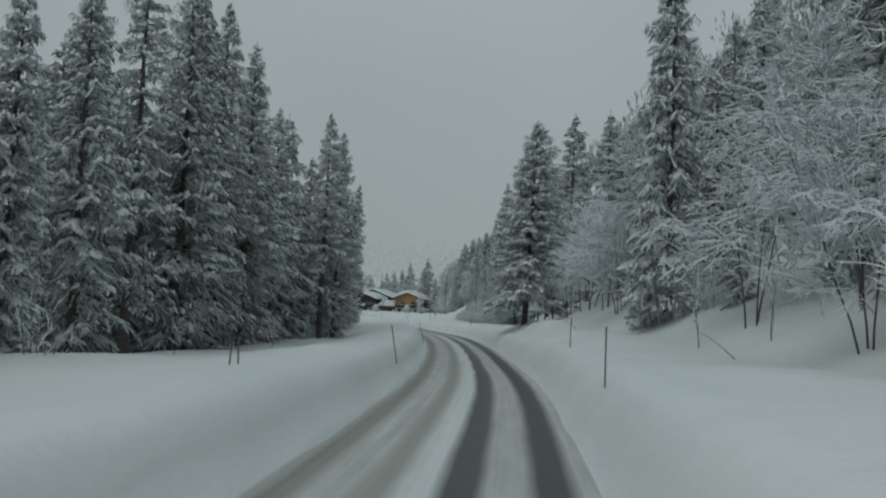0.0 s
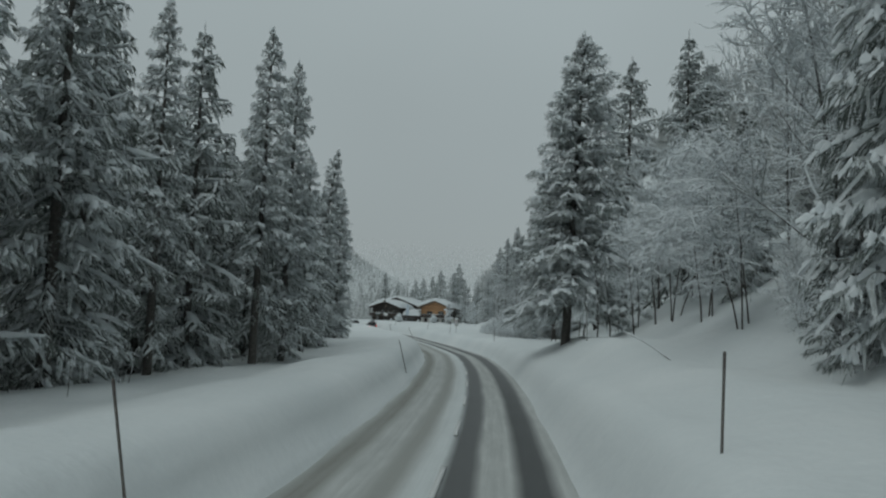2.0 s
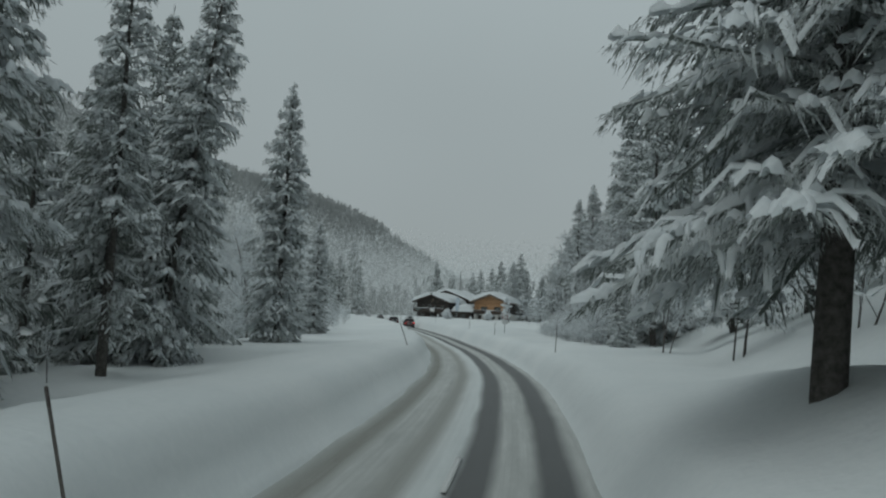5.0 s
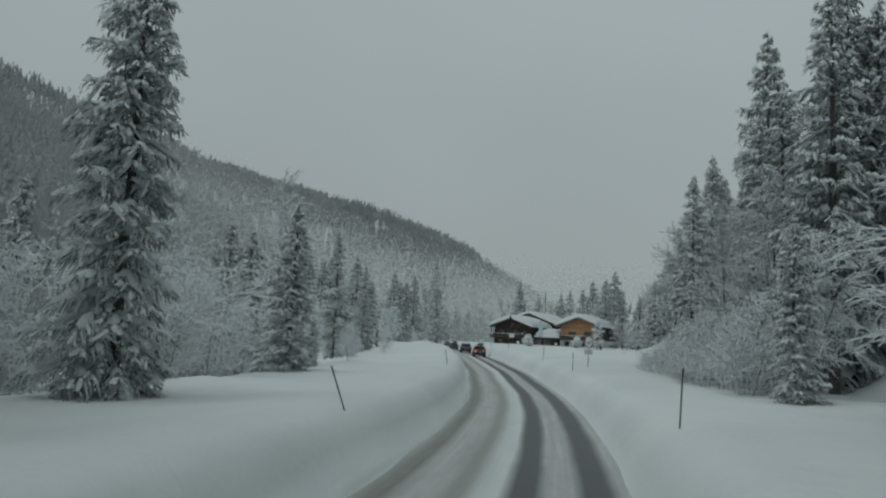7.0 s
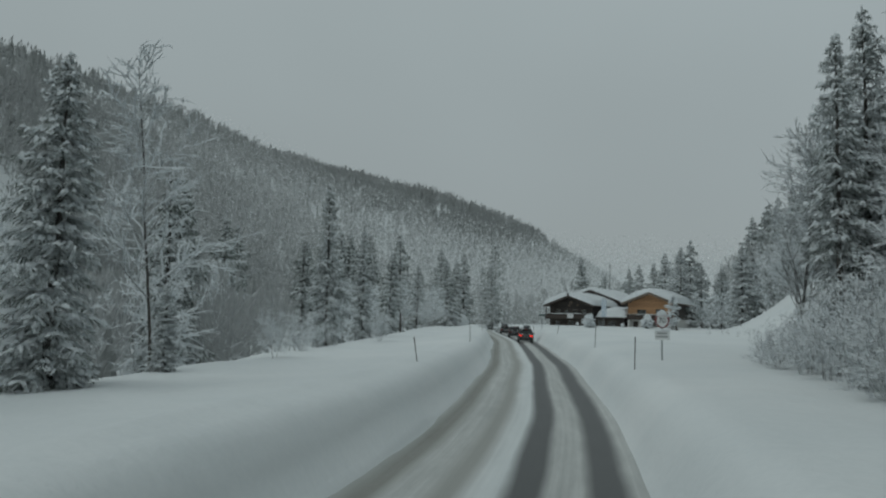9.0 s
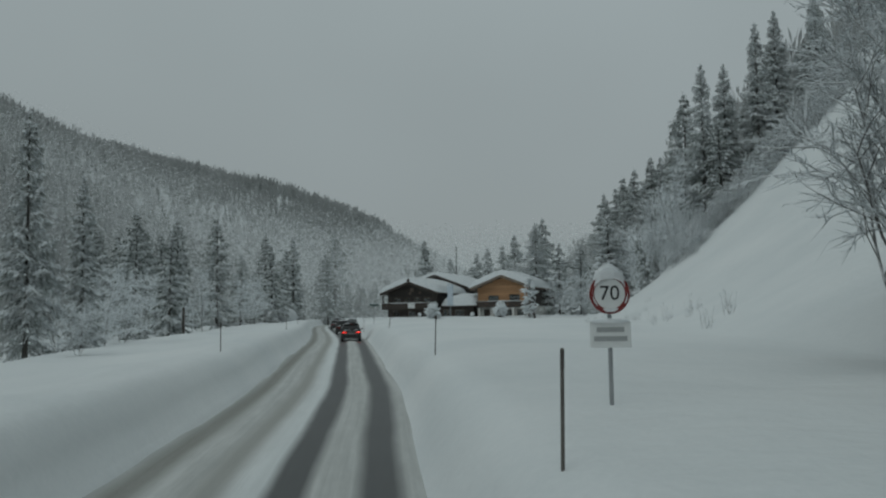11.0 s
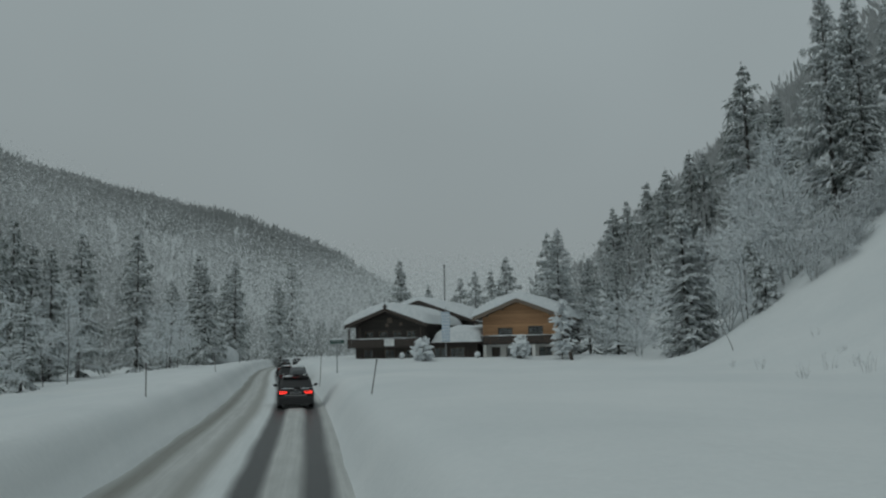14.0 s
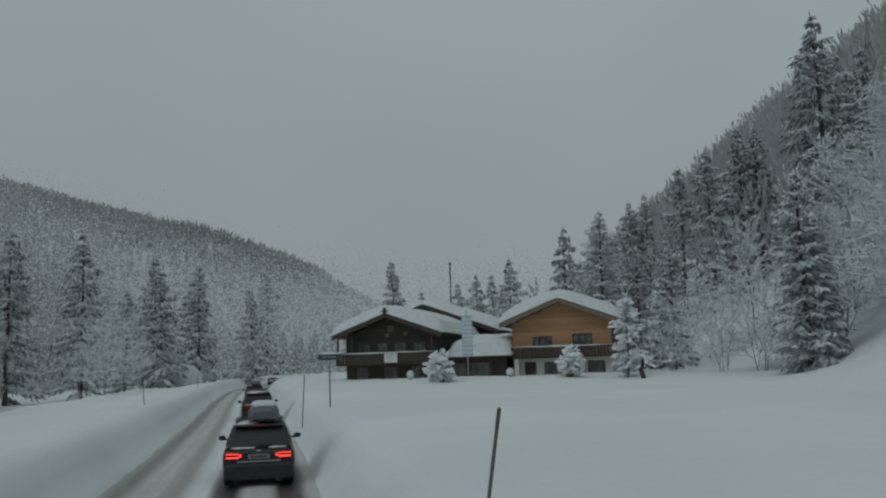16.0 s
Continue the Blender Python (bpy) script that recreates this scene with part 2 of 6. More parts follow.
def build_ground():
    ys = np.concatenate([np.arange(-80, -20, 4), np.arange(-20, 60, 0.6), np.arange(60, 260, 0.8), np.arange(260, 420, 4),
                         np.arange(420, 2400, 30)])
    near = np.concatenate([np.arange(-16, ROAD_L - 2.4, 0.7), np.arange(ROAD_L - 2.4, ROAD_L, 0.3), [ROAD_L, -4.0, -3.86, -3.72, -3.55, -3.0, -1.5, 0, 1.0, 1.15, 1.26, 1.38, ROAD_R],
                           np.arange(ROAD_R + 0.3, ROAD_R + 2.6, 0.3), np.arange(ROAD_R + 2.6, 22, 0.7)])
    out = lambda a, n, k: a + np.cumsum(np.linspace(1.0, k, n))
    ds = np.concatenate([(-out(16, 60, 34))[::-1], near, out(22, 55, 34)])
    Y, D = np.meshgrid(ys, ds, indexing="ij")
    X = D + lane_x(Y)
    Z = ground_z(X, Y)
    # the bed under the road lies a hand below its surface
    Z = Z - 0.12 * ((D > ROAD_L - 0.01) & (D < ROAD_R + 0.01))
    g = mesh_object("ground", np.stack([X, Y, Z], -1).reshape(-1, 3), grid_faces(len(ys), len(ds)), SNOW)
    return tagged(g, "deep untracked snow over banks, fields and hillsides", "snow", kind="structure")


ground = build_ground()


def road_build(nt, p):
    """u: metres across from the middle of our lane. Two wet wheel tracks, slush and packed snow."""
    uv = nt.nodes.new("ShaderNodeUVMap")
    s = nt.nodes.new("ShaderNodeSeparateXYZ")
    nt.links.new(uv.outputs[0], s.inputs[0])
    c = position(nt)
    stretch = node(nt, "ShaderNodeMapping", Scale=(1.0, 0.16, 1.0))
    nt.links.new(uv.outputs[0], stretch.inputs[0])
    wob = maths(nt, "MULTIPLY", maths(nt, "SUBTRACT", noise_of(nt, 0.9, 3, 0.6, stretch.outputs[0]), 0.5), 0.22)
    u = maths(nt, "ADD", s.outputs[0], wob)

    def track(at, half, edge):
        away = maths(nt, "ABSOLUTE", maths(nt, "SUBTRACT", u, at))
        return maths(nt, "DIVIDE", maths(nt, "SUBTRACT", half + edge, away), edge, True)
    long_ = node(nt, "ShaderNodeMapping", Scale=(5.0, 0.07, 1.0))
    nt.links.new(uv.outputs[0], long_.inputs[0])
    streak = noise_of(nt, 1.0, 5, 0.65, long_.outputs[0])
    blot = noise_of(nt, 2.2, 6, 0.7, stretch.outputs[0])
    smear = maths(nt, "ADD", maths(nt, "MULTIPLY", streak, 0.55), maths(nt, "MULTIPLY", blot, 0.45))
    grain = noise_of(nt, 30, 4, 0.7, c)
    wet = maths(nt, "MAXIMUM", track(-0.76, 0.20, 0.26), track(0.79, 0.20, 0.30))
    old = maths(nt, "MAXIMUM", track(-3.55, 0.14, 0.34), maths(nt, "MULTIPLY", track(-2.10, 0.10, 0.34), 0.65))
    wet = maths(nt, "MULTIPLY", wet, maths(nt, "ADD", 0.70, maths(nt, "MULTIPLY", smear, 0.75)), True)
    old = maths(nt, "MULTIPLY", old, maths(nt, "ADD", 0.05, maths(nt, "MULTIPLY", smear, 1.55)), True)
    slush = maths(nt, "MAXIMUM", track(0.45, 1.05, 0.45), track(-3.0, 0.95, 0.6))
    packed = ramp(nt, maths(nt, "ADD", maths(nt, "MULTIPLY", smear, 0.7), maths(nt, "MULTIPLY", grain, 0.3)),
                  [(0.3, (0.56, 0.59, 0.59)), (0.7, (0.76, 0.785, 0.785))])
    grey = ramp(nt, smear, [(0.35, (0.30, 0.305, 0.29)), (0.65, (0.58, 0.59, 0.575))])
    tar = ramp(nt, grain, [(0.3, (0.030, 0.032, 0.032)), (0.7, (0.065, 0.067, 0.066))])
    col = mix(nt, maths(nt, "MULTIPLY", slush, maths(nt, "ADD", 0.35, smear), True), packed, grey)
    col = mix(nt, old, col, ramp(nt, grain, [(0.3, (0.19, 0.19, 0.168)), (0.7, (0.28, 0.277, 0.25))]))
    col = mix(nt, wet, col, tar)
    nt.links.new(col, p.inputs["Base Color"])
    nt.links.new(maths(nt, "SUBTRACT", 0.85, maths(nt, "MULTIPLY", wet, 0.40)), p.inputs["Roughness"])
    h = maths(nt, "ADD", maths(nt, "MULTIPLY", smear, maths(nt, "SUBTRACT", 1.0, wet)), maths(nt, "MULTIPLY", grain, 0.15))
    bump(nt, p, h, 0.6, 0.05)


ROAD = material("snowy road", road_build)


def build_road():
    ys = np.arange(-60, 420, 0.8)
    us = np.array([ROAD_L - 0.4, ROAD_L, -3.95, -3.55, -3.2, -2.65, -2.1, -1.75, -1.45, -1.1, -0.76, -0.4, 0, 0.4, 0.76, 1.1, ROAD_R, ROAD_R + 0.5])
    dip = np.array([-0.25, 0.06, 0.02, -0.02, 0.02, 0.04, 0.0, 0.05, 0.08, 0.04, -0.03, 0.02, 0.04, 0.02, -0.03, 0.03, 0.06, -0.25])
    Y, U = np.meshgrid(ys, us, indexing="ij")
    X = U + lane_x(Y)
    Z = road_z(Y) + dip[None, :] + 0.012 * wave(X, Y, 0.6, 6)
    v = np.stack([X, Y, Z], -1).reshape(-1, 3)
    ob = mesh_object("road", v, grid_faces(len(ys), len(us)), ROAD)
    layer = ob.data.uv_layers.new(name="UVMap")
    idx = np.empty(len(ob.data.loops), int)
    ob.data.loops.foreach_get("vertex_index", idx)
    uv = np.stack([U.ravel(), Y.ravel()], -1)[idx]
    layer.data.foreach_set("uv", uv.ravel())
    return tagged(ob, "winter road with wet wheel tracks between slush and packed snow", "road", kind="structure")


road = build_road()


# ---- trees ----
class Soup:
    """Gathers vertices and faces of one mesh."""

    def __init__(self):
        self.v, self.f, self.n = [], [], 0

    def add(self, verts, faces):
        self.v.append(np.asarray(verts, float))
        self.f.extend([[i + self.n for i in f] for f in faces])
        self.n += len(verts)

    def tube(self, pts, radii, sides=4):
        pts = np.asarray(pts, float)
        n = len(pts)
        t = np.gradient(pts, axis=0)
        t /= np.linalg.norm(t, axis=1)[:, None] + 1e-9
        ref = np.array([0.0, 0.0, 1.0]) if abs(t[0][2]) < 0.9 else np.array([1.0, 0.0, 0.0])
        a = np.cross(t, ref)
        a /= np.linalg.norm(a, axis=1)[:, None] + 1e-9
        b = np.cross(a, t)
        ang = np.arange(sides) * 2 * np.pi / sides
        ring = pts[:, None] + np.asarray(radii)[:, None, None] * (a[:, None] * np.cos(ang)[None, :, None] + b[:, None] * np.sin(ang)[None, :, None])
        faces = [[i * sides + k, i * sides + (k + 1) % sides, (i + 1) * sides + (k + 1) % sides, (i + 1) * sides + k]
                 for i in range(n - 1) for k in range(sides)]
        faces.append([(n - 1) * sides + k for k in range(sides)])
        self.add(ring.reshape(-1, 3), faces)

    def strip(self, rows):
        """rows: n x m x 3 points, joined as a sheet."""
        rows = np.asarray(rows, float)
        n, m = rows.shape[:2]
        self.add(rows.reshape(-1, 3), grid_faces(n, m).tolist())

    def make(self, name, mats, parent=None, label="", smooth=True):
        return mesh_object(name, np.concatenate(self.v), self.f, mats, parent, label, smooth)


def snow_lump(soup, axis, width, height, rng):
    """A pillow of snow along the points of axis: domed on top, a little flat below."""
    axis = np.asarray(axis, float)
    n = len(axis)
    t = axis[-1] - axis[0]
    side = np.cross(t, (0, 0, 1))
    side /= np.linalg.norm(side) + 1e-9
    rows = []
    for i, p in enumerate(axis):
        k = np.sin(np.pi * (0.08 + 0.84 * i / (n - 1))) ** 0.6
        w, h = width * k * rng.uniform(0.8, 1.2), height * k * rng.uniform(0.75, 1.25)
        rows.append([p - side * w - np.array([0, 0, 0.55 * h]), p - side * w * 0.62 + np.array([0, 0, 0.55 * h]), p + np.array([0, 0, h]),
                     p + side * w * 0.62 + np.array([0, 0, 0.55 * h]), p + side * w - np.array([0, 0, 0.55 * h])])
    soup.strip(rows)


def tent(soup, pts, width, rise, rng):
    """A thin ridge of snow on a twig: three points across, open below."""
    pts = np.asarray(pts, float)
    side = np.cross(pts[-1] - pts[0], (0, 0, 1))
    side /= np.linalg.norm(side) + 1e-9
    zed = np.array([0, 0, 1.0])
    w = width * np.linspace(1.0, 0.45, len(pts)) * rng.uniform(0.8, 1.25, len(pts))
    soup.strip(np.stack([pts - side * w[:, None] - zed * 0.4 * rise, pts + zed * rise, pts + side * w[:, None] - zed * 0.4 * rise], 1))


def spruce(seed, height, radius, bare=0.05, droop=1.0, whorl=0.42, fine=1.0, load=1.0, shape=0.72, twig=1.0, dead=0.0):
    """A snow-laden spruce at the origin: trunk, a crown of drooping branches hung with needle twigs, and the snow that lies on them."""
    rng = np.random.default_rng(seed)
    tree = new("spruce_tree")
    trunk, crown, snow = Soup(), Soup(), Soup()
    zs = np.linspace(-1.2, height, 9)
    lean = rng.normal(0, 0.010, 2)
    core = np.stack([lean[0] * zs + 0.03 * np.sin(zs), lean[1] * zs + 0.03 * np.cos(zs * 0.7), zs], 1)
    trunk.tube(core, 0.014 * height * (1 - np.clip(zs, 0, None) / height) ** 0.9 + 0.015, 8)
    z, zed = bare * height, np.array([0, 0, 1.0])
    lop, gap = rng.uniform(0, 6.28), rng.uniform(0, 6.28)
    thin, slim, coarse = 1.0 / max(twig, 0.35) ** 0.5, 1 + 3 * (1 - shape), twig < 0.6
    broad = 3.3 if twig < 0.3 else 2.1 if coarse else 1.0
    while z < height * 0.985:
        f = z / height
        reach = radius * (1 - np.exp(-slim * (1 - f))) / (1 - np.exp(-slim)) * (0.72 + 0.28 * min(1, f / 0.15)) * (1 + 0.10 * np.sin(7 * f + gap)) + 0.06
        count = max(4, int(round((4.5 + 2.5 * (1 - f)) * fine)))
        poor = f < dead                              # thin, half-dead boughs in the shade low on the stem
        if poor:
            reach *= 0.72
        a0 = rng.uniform(0, 6.28)
        for k in range(count):
            if rng.random() < (0.40 if poor else 0.08):
                continue
            ang = a0 + k * 6.283 / count + rng.normal(0, 0.25)
            L = reach * rng.uniform(0.55, 1.18) * (1 + 0.13 * np.cos(ang - lop))
            out = np.array([np.cos(ang), np.sin(ang), 0.0])
            side = np.array([-np.sin(ang), np.cos(ang), 0.0])
            root = np.array([lean[0] * z, lean[1] * z, z + rng.normal(0, 0.12)])
            dip = droop * rng.uniform(0.22, 0.80) * (1.0 - 0.62 * f) + 0.04
            u = np.linspace(0.0, 1, 6)
            axis = root + out * (L * u)[:, None] + zed * (L * ((0.45 * f**2 + 0.06) * u - dip * u**1.5 + 0.14 * u**3))[:, None]
            axis += side * (rng.normal(0, 0.07) * L * u**2)[:, None]
            at = lambda q: np.stack([np.interp(q, u, axis[:, c]) for c in range(3)], -1)
            w0 = 0.025 + 0.010 * L
            crown.strip(np.stack([axis - side * w0 - zed * 0.05, axis + zed * 0.01, axis + side * w0 - zed * 0.05], 1))
            half = 0.12 + 0.24 * min(L, 2.6)
            # ribs to both sides, each a narrow spray with its own ridge of snow
            ribs = max(3, int(round((2.0 + 3.0 * L) * fine)))
            for r in range(ribs):
                q = min(0.18 + 0.80 * (r + rng.uniform(0, 0.9)) / ribs, 1.0)
                p = at(q)
                for sgn in (-1, 1):
                    ln = half * 1.5 * (np.sin(np.pi * (0.12 + 0.80 * q)) + 0.12) * rng.uniform(0.5, 1.25)
                    d = out * rng.uniform(0.45, 1.0) + side * sgn * 0.8 - zed * rng.uniform(0.15, 0.7)
                    d /= np.linalg.norm(d)
                    m = p + d * ln * 0.55
                    e = p + d * ln - zed * ln * rng.uniform(0.1, 0.4)
                    cr = np.cross(d, zed)
                    cr /= np.linalg.norm(cr) + 1e-6
                    wd = (0.018 + 0.016 * ln) * thin
                    crown.add([p, m - cr * wd - zed * wd, m + cr * wd - zed * wd, e], [[0, 1, 2], [1, 3, 2]])
                    if rng.random() < (0.34 if coarse else 0.20) * load * (0.5 if poor else 1.0):
                        a, b = p * 0.8 + e * 0.2, p * 0.1 + e * 0.9
                        line = [a + zed * 0.03, m + zed * (0.05 + 0.03 * rng.random()), b + zed * 0.02]
                        tent(snow, line if twig > 1.5 else line[::2], (0.035 + 0.05 * rng.random()) * (0.6 + 0.4 * thin) * min(1.4, 0.5 + ln), 0.03 + 0.05 * rng.random(), rng)
            # needle twigs, splayed from the ribs and hanging below them
            n = int((14 + 62 * L) * twig * (0.5 if poor else 1.0))
            q = rng.uniform(0.10, 1.0, n) ** 0.85
            off = rng.uniform(-1, 1, n) * half * (np.sin(np.pi * (0.10 + 0.78 * q)) + 0.15)
            base = at(q) + side * off[:, None] + out * (np.abs(off) * 0.55)[:, None] - zed * (np.abs(off) * 0.55 + rng.uniform(0, 0.10, n))[:, None]
            hang = rng.uniform(0.25, 1.5, n)
            dirn = out * rng.uniform(0.1, 0.9, n)[:, None] + side * (np.sign(off) * rng.uniform(0.0, 0.8, n))[:, None] - zed * hang[:, None]
            dirn /= np.linalg.norm(dirn, axis=1)[:, None]
            ln = rng.uniform(0.08, 0.27, n) * min(0.45 + 0.4 * L, 0.65 + 0.15 * min(L, 3)) * thin**0.6 * broad**0.6
            turn = rng.uniform(0, 6.28, n)
            flat = (out * np.cos(turn)[:, None] + side * np.sin(turn)[:, None]) * (rng.uniform(0.011, 0.027, n) * thin * broad)[:, None]
            tri = np.stack([base - flat, base + flat, base + dirn * ln[:, None]], 1).reshape(-1, 3)
            crown.add(tri, np.arange(3 * n).reshape(-1, 3).tolist())
            # clumps caught on the sprays
            for _ in range(0 if coarse else int(rng.poisson((0.9 if poor else 3.0) * L * load * min(1.0, twig + 0.3)))):
                c0 = rng.uniform(0.15, 1.0) ** 0.8
                drift = rng.uniform(-0.75, 0.75) * half * (np.sin(np.pi * (0.10 + 0.78 * c0)) + 0.15)
                mid = at(c0) + side * drift + out * abs(drift) * 0.5 - zed * (abs(drift) * 0.5 - 0.04)
                way = out * rng.uniform(0.5, 1.0) + side * (np.sign(drift) * rng.uniform(0, 0.8)) - zed * rng.uniform(0.1, 0.7)
                way *= rng.uniform(0.07, 0.20) * (0.8 + 0.15 * L) / np.linalg.norm(way)
                snow_lump(snow, [mid - way, mid + zed * 0.02, mid + way], rng.uniform(0.06, 0.14) * (0.8 + 0.12 * L), rng.uniform(0.06, 0.13), rng)
            # longer pillows of snow along some boughs
            if rng.random() < (0.15 if poor else 0.95 * load if coarse else 0.42 * load):
                a = rng.uniform(0.08, 0.35) if coarse else rng.uniform(0.15, 0.6)
                b = min(a + (rng.uniform(0.5, 0.8) if coarse else rng.uniform(0.2, 0.4)), 1.04)
                snow_lump(snow, at(np.linspace(a, b, 3 if coarse else 4)) + zed * 0.02, min((0.07 + 0.06 * L) * rng.uniform(0.5, 1.3) * load, 0.42 if coarse else 0.24), 0.06 + 0.04 * min(L, 2.5) * rng.random(), rng)
        z += whorl * rng.uniform(0.75, 1.25) * (0.60 + 0.5 * (1 - f))
    top = np.array([lean[0] * height, lean[1] * height, height])
    snow_lump(snow, [top + np.array([-0.07, 0, -0.3]), top, top + np.array([0.07, 0, -0.25])], 0.06, 0.15, rng)
    trunk.make("trunk", BARK, tree, "dark scaly bark")
    tagged(crown.make("crown", NEEDLES, tree, "drooping dark green needle branches", smooth=False), kind="stuff")
    tagged(snow.make("snow", CLUMP, tree, "pillows of fresh snow"), kind="stuff")
    return tree


def broadleaf(seed, height, spread=0.75, stems=1, kids=(13, 8, 6, 4), sag=0.3, low=0.18, thick=1.0, snowy=1.0, reach=0.36):
    """A bare broadleaf tree, every twig carrying a ridge of snow."""
    rng = np.random.default_rng(seed)
    tree = new("broadleaf_tree")
    trunk, wood, snow = Soup(), Soup(), Soup()
    last = len(kids)

    def grow(p, dirn, length, rad, level, soup):
        n = ((7, 5, 4, 3, 2) if last > 3 else (7, 5, 3, 2, 2))[level] if level < last or level < 3 else 2
        pts, d = [np.array(p)], np.array(dirn, float)
        for _ in range(n - 1):
            d = d + rng.normal(0, (0.06, 0.12, 0.16, 0.2, 0.2)[level], 3) + np.array([0, 0, (0.05, 0.02, -0.06, -0.12, -0.16)[level] * (1 if level < 2 else 2 * sag)])
            d /= np.linalg.norm(d)
            pts.append(pts[-1] + d * length / (n - 1))
        pts = np.array(pts)
        r = np.linspace(rad, rad * (0.5 if level else 0.2), n)
        if level == last and level > 1:
            s3 = np.cross(pts[-1] - pts[0], (0, 0, 1))
            s3 = s3 / (np.linalg.norm(s3) + 1e-9) * rad
            soup.add([pts[0] - s3, pts[0] + s3, pts[-1]], [[0, 1, 2]])
        else:
            soup.tube(pts, r, 7 if level == 0 else 4 if level == 1 else 3)
        if level >= 1 and np.linalg.norm((pts[-1] - pts[0])[:2]) > 0.25 * length:
            zed, side = np.array([0, 0, 1.0]), np.cross(pts[-1] - pts[0], (0, 0, 1))
            side /= np.linalg.norm(side) + 1e-9
            w = (r * 1.2 + 0.018 + 0.018 * rng.random()) * snowy
            rise = (r * 1.2 + 0.026 + 0.02 * rng.random()) * snowy
            if level == last and level > 1:
                snow.add([pts[0] - side * w[0], pts[0] + zed * rise[0], pts[0] + side * w[0], pts[-1] + zed * 0.3 * rise[0]], [[0, 1, 3], [1, 2, 3]])
            else:
                snow.strip(np.stack([pts - side * w[:, None], pts + zed * rise[:, None], pts + side * w[:, None]], 1))
        if level >= last:
            return
        for i in range(kids[level]):
            q = (low + (1 - low) * (i + rng.uniform(0, 0.9)) / kids[level]) if level == 0 else rng.uniform(0.18, 1.0) if i else 1.0
            q = min(q, 0.999)
            j = int(q * (n - 1))
            at = pts[j] + (pts[j + 1] - pts[j]) * (q * (n - 1) - j)
            along = pts[j + 1] - pts[j]
            along /= np.linalg.norm(along)
            a = rng.uniform(0, 6.28) if level else i * 2.4 + rng.normal(0, 0.4)
            ref = np.array([np.cos(a), np.sin(a), rng.uniform(-0.1, 0.3)])
            sd = ref - along * (ref @ along)
            sd /= np.linalg.norm(sd) + 1e-6
            op = rng.uniform(0.7, 1.25) * spread
            ln = length * reach * (1.25 - 0.85 * q) * rng.uniform(0.8, 1.25) if level == 0 else length * rng.uniform(0.36, 0.62)
            rr = r[j] * 0.42 if level == 0 else max(rad * 0.42, 0.007)
            grow(at, along * np.cos(op) + sd * np.sin(op), ln, rr, level + 1, wood)

    for s in range(stems):
        a = rng.uniform(0, 6.28) if stems == 1 else s * 6.28 / stems + rng.normal(0, 0.4)
        tilt = 0.05 if stems == 1 else rng.uniform(0.06, 0.30)
        base = np.array([np.cos(a), np.sin(a), 0]) * (0.0 if stems == 1 else 0.25)
        grow(base - np.array([0, 0, 0.5]), np.array([np.cos(a) * tilt, np.sin(a) * tilt, 1.0]), height * (0.98 if stems == 1 else rng.uniform(0.75, 1.0)),
             0.0095 * height * thick / stems**0.3, 0, trunk)
    trunk.make("trunk", BARK, tree, "dark slender trunk")
    tagged(wood.make("crown", TWIGS, tree, "bare twigs dusted with snow", smooth=False), kind="stuff")
    tagged(snow.make("snow", CLUMP, tree, "ridges of snow lying along twigs", smooth=False), kind="stuff")
    return tree


def place(kind, x, y, height, turn, label, category, sink=0.0, z=None, slim=1.0):
    """A copy of a tree of that kind, with its foot on the snow."""
    src, tall = kind
    s = height / tall
    gz = float(ground_z(x, y)) if z is None else z
    ob = copy_thing(src, pose(x, y, gz - sink, 0, 0, turn) @ Matrix.Diagonal((s * slim, s * slim, s, 1)))
    return tagged(ob, label, category)


near_spruce = [(spruce(11, 18, 3.2, whorl=0.52, twig=1.0, shape=0.58, load=1.25, dead=0.22), 18), (spruce(12, 18, 2.9, bare=0.13, droop=1.25, whorl=0.52, twig=1.0, shape=0.6, load=1.2, dead=0.34), 18),
               (spruce(13, 18, 3.75, bare=0.14, droop=1.1, whorl=0.40, fine=1.2, twig=2.6, shape=0.52, load=1.3), 18), (spruce(17, 16, 2.5, bare=0.06, droop=1.1, load=1.5, shape=0.6, twig=0.66), 16)]
# heavier snow on mid_spruce and far_spruce pales them in place of haze
mid_spruce = [(spruce(14, 18, 4.0, shape=0.78, whorl=0.62, fine=0.66, twig=0.34, load=1.75), 18), (spruce(15, 18, 3.4, bare=0.08, shape=0.74, whorl=0.64, fine=0.66, twig=0.34, load=1.75), 18),
              (spruce(16, 14, 2.9, shape=0.80, whorl=0.5, fine=0.66, load=1.9, twig=0.34), 14)]
near_bare = [(broadleaf(31, 12, kids=(17, 8, 5, 4), snowy=0.85, low=0.14), 12), (broadleaf(32, 10, stems=3, kids=(10, 7, 5, 4), sag=1.1, low=0.2, snowy=0.85, thick=0.65), 10),
             (broadleaf(34, 4, stems=8, kids=(8, 5, 4), spread=0.85, low=0.06, snowy=0.55, thick=0.55, sag=0.5), 4),
             (broadleaf(35, 11, kids=(30, 9, 5, 3), spread=0.62, reach=0.25, snowy=0.5, low=0.12, sag=0.2), 11)]
mid_bare = [(broadleaf(41, 12, kids=(22, 9, 7), snowy=0.95, low=0.12, thick=0.7), 12), (broadleaf(42, 9, stems=3, kids=(13, 8, 6), snowy=0.9, sag=0.6, low=0.08, thick=0.5), 9),
            (broadleaf(43, 14, kids=(28, 7, 5), snowy=1.0, low=0.2, reach=0.22, spread=0.7, thick=0.6), 14)]
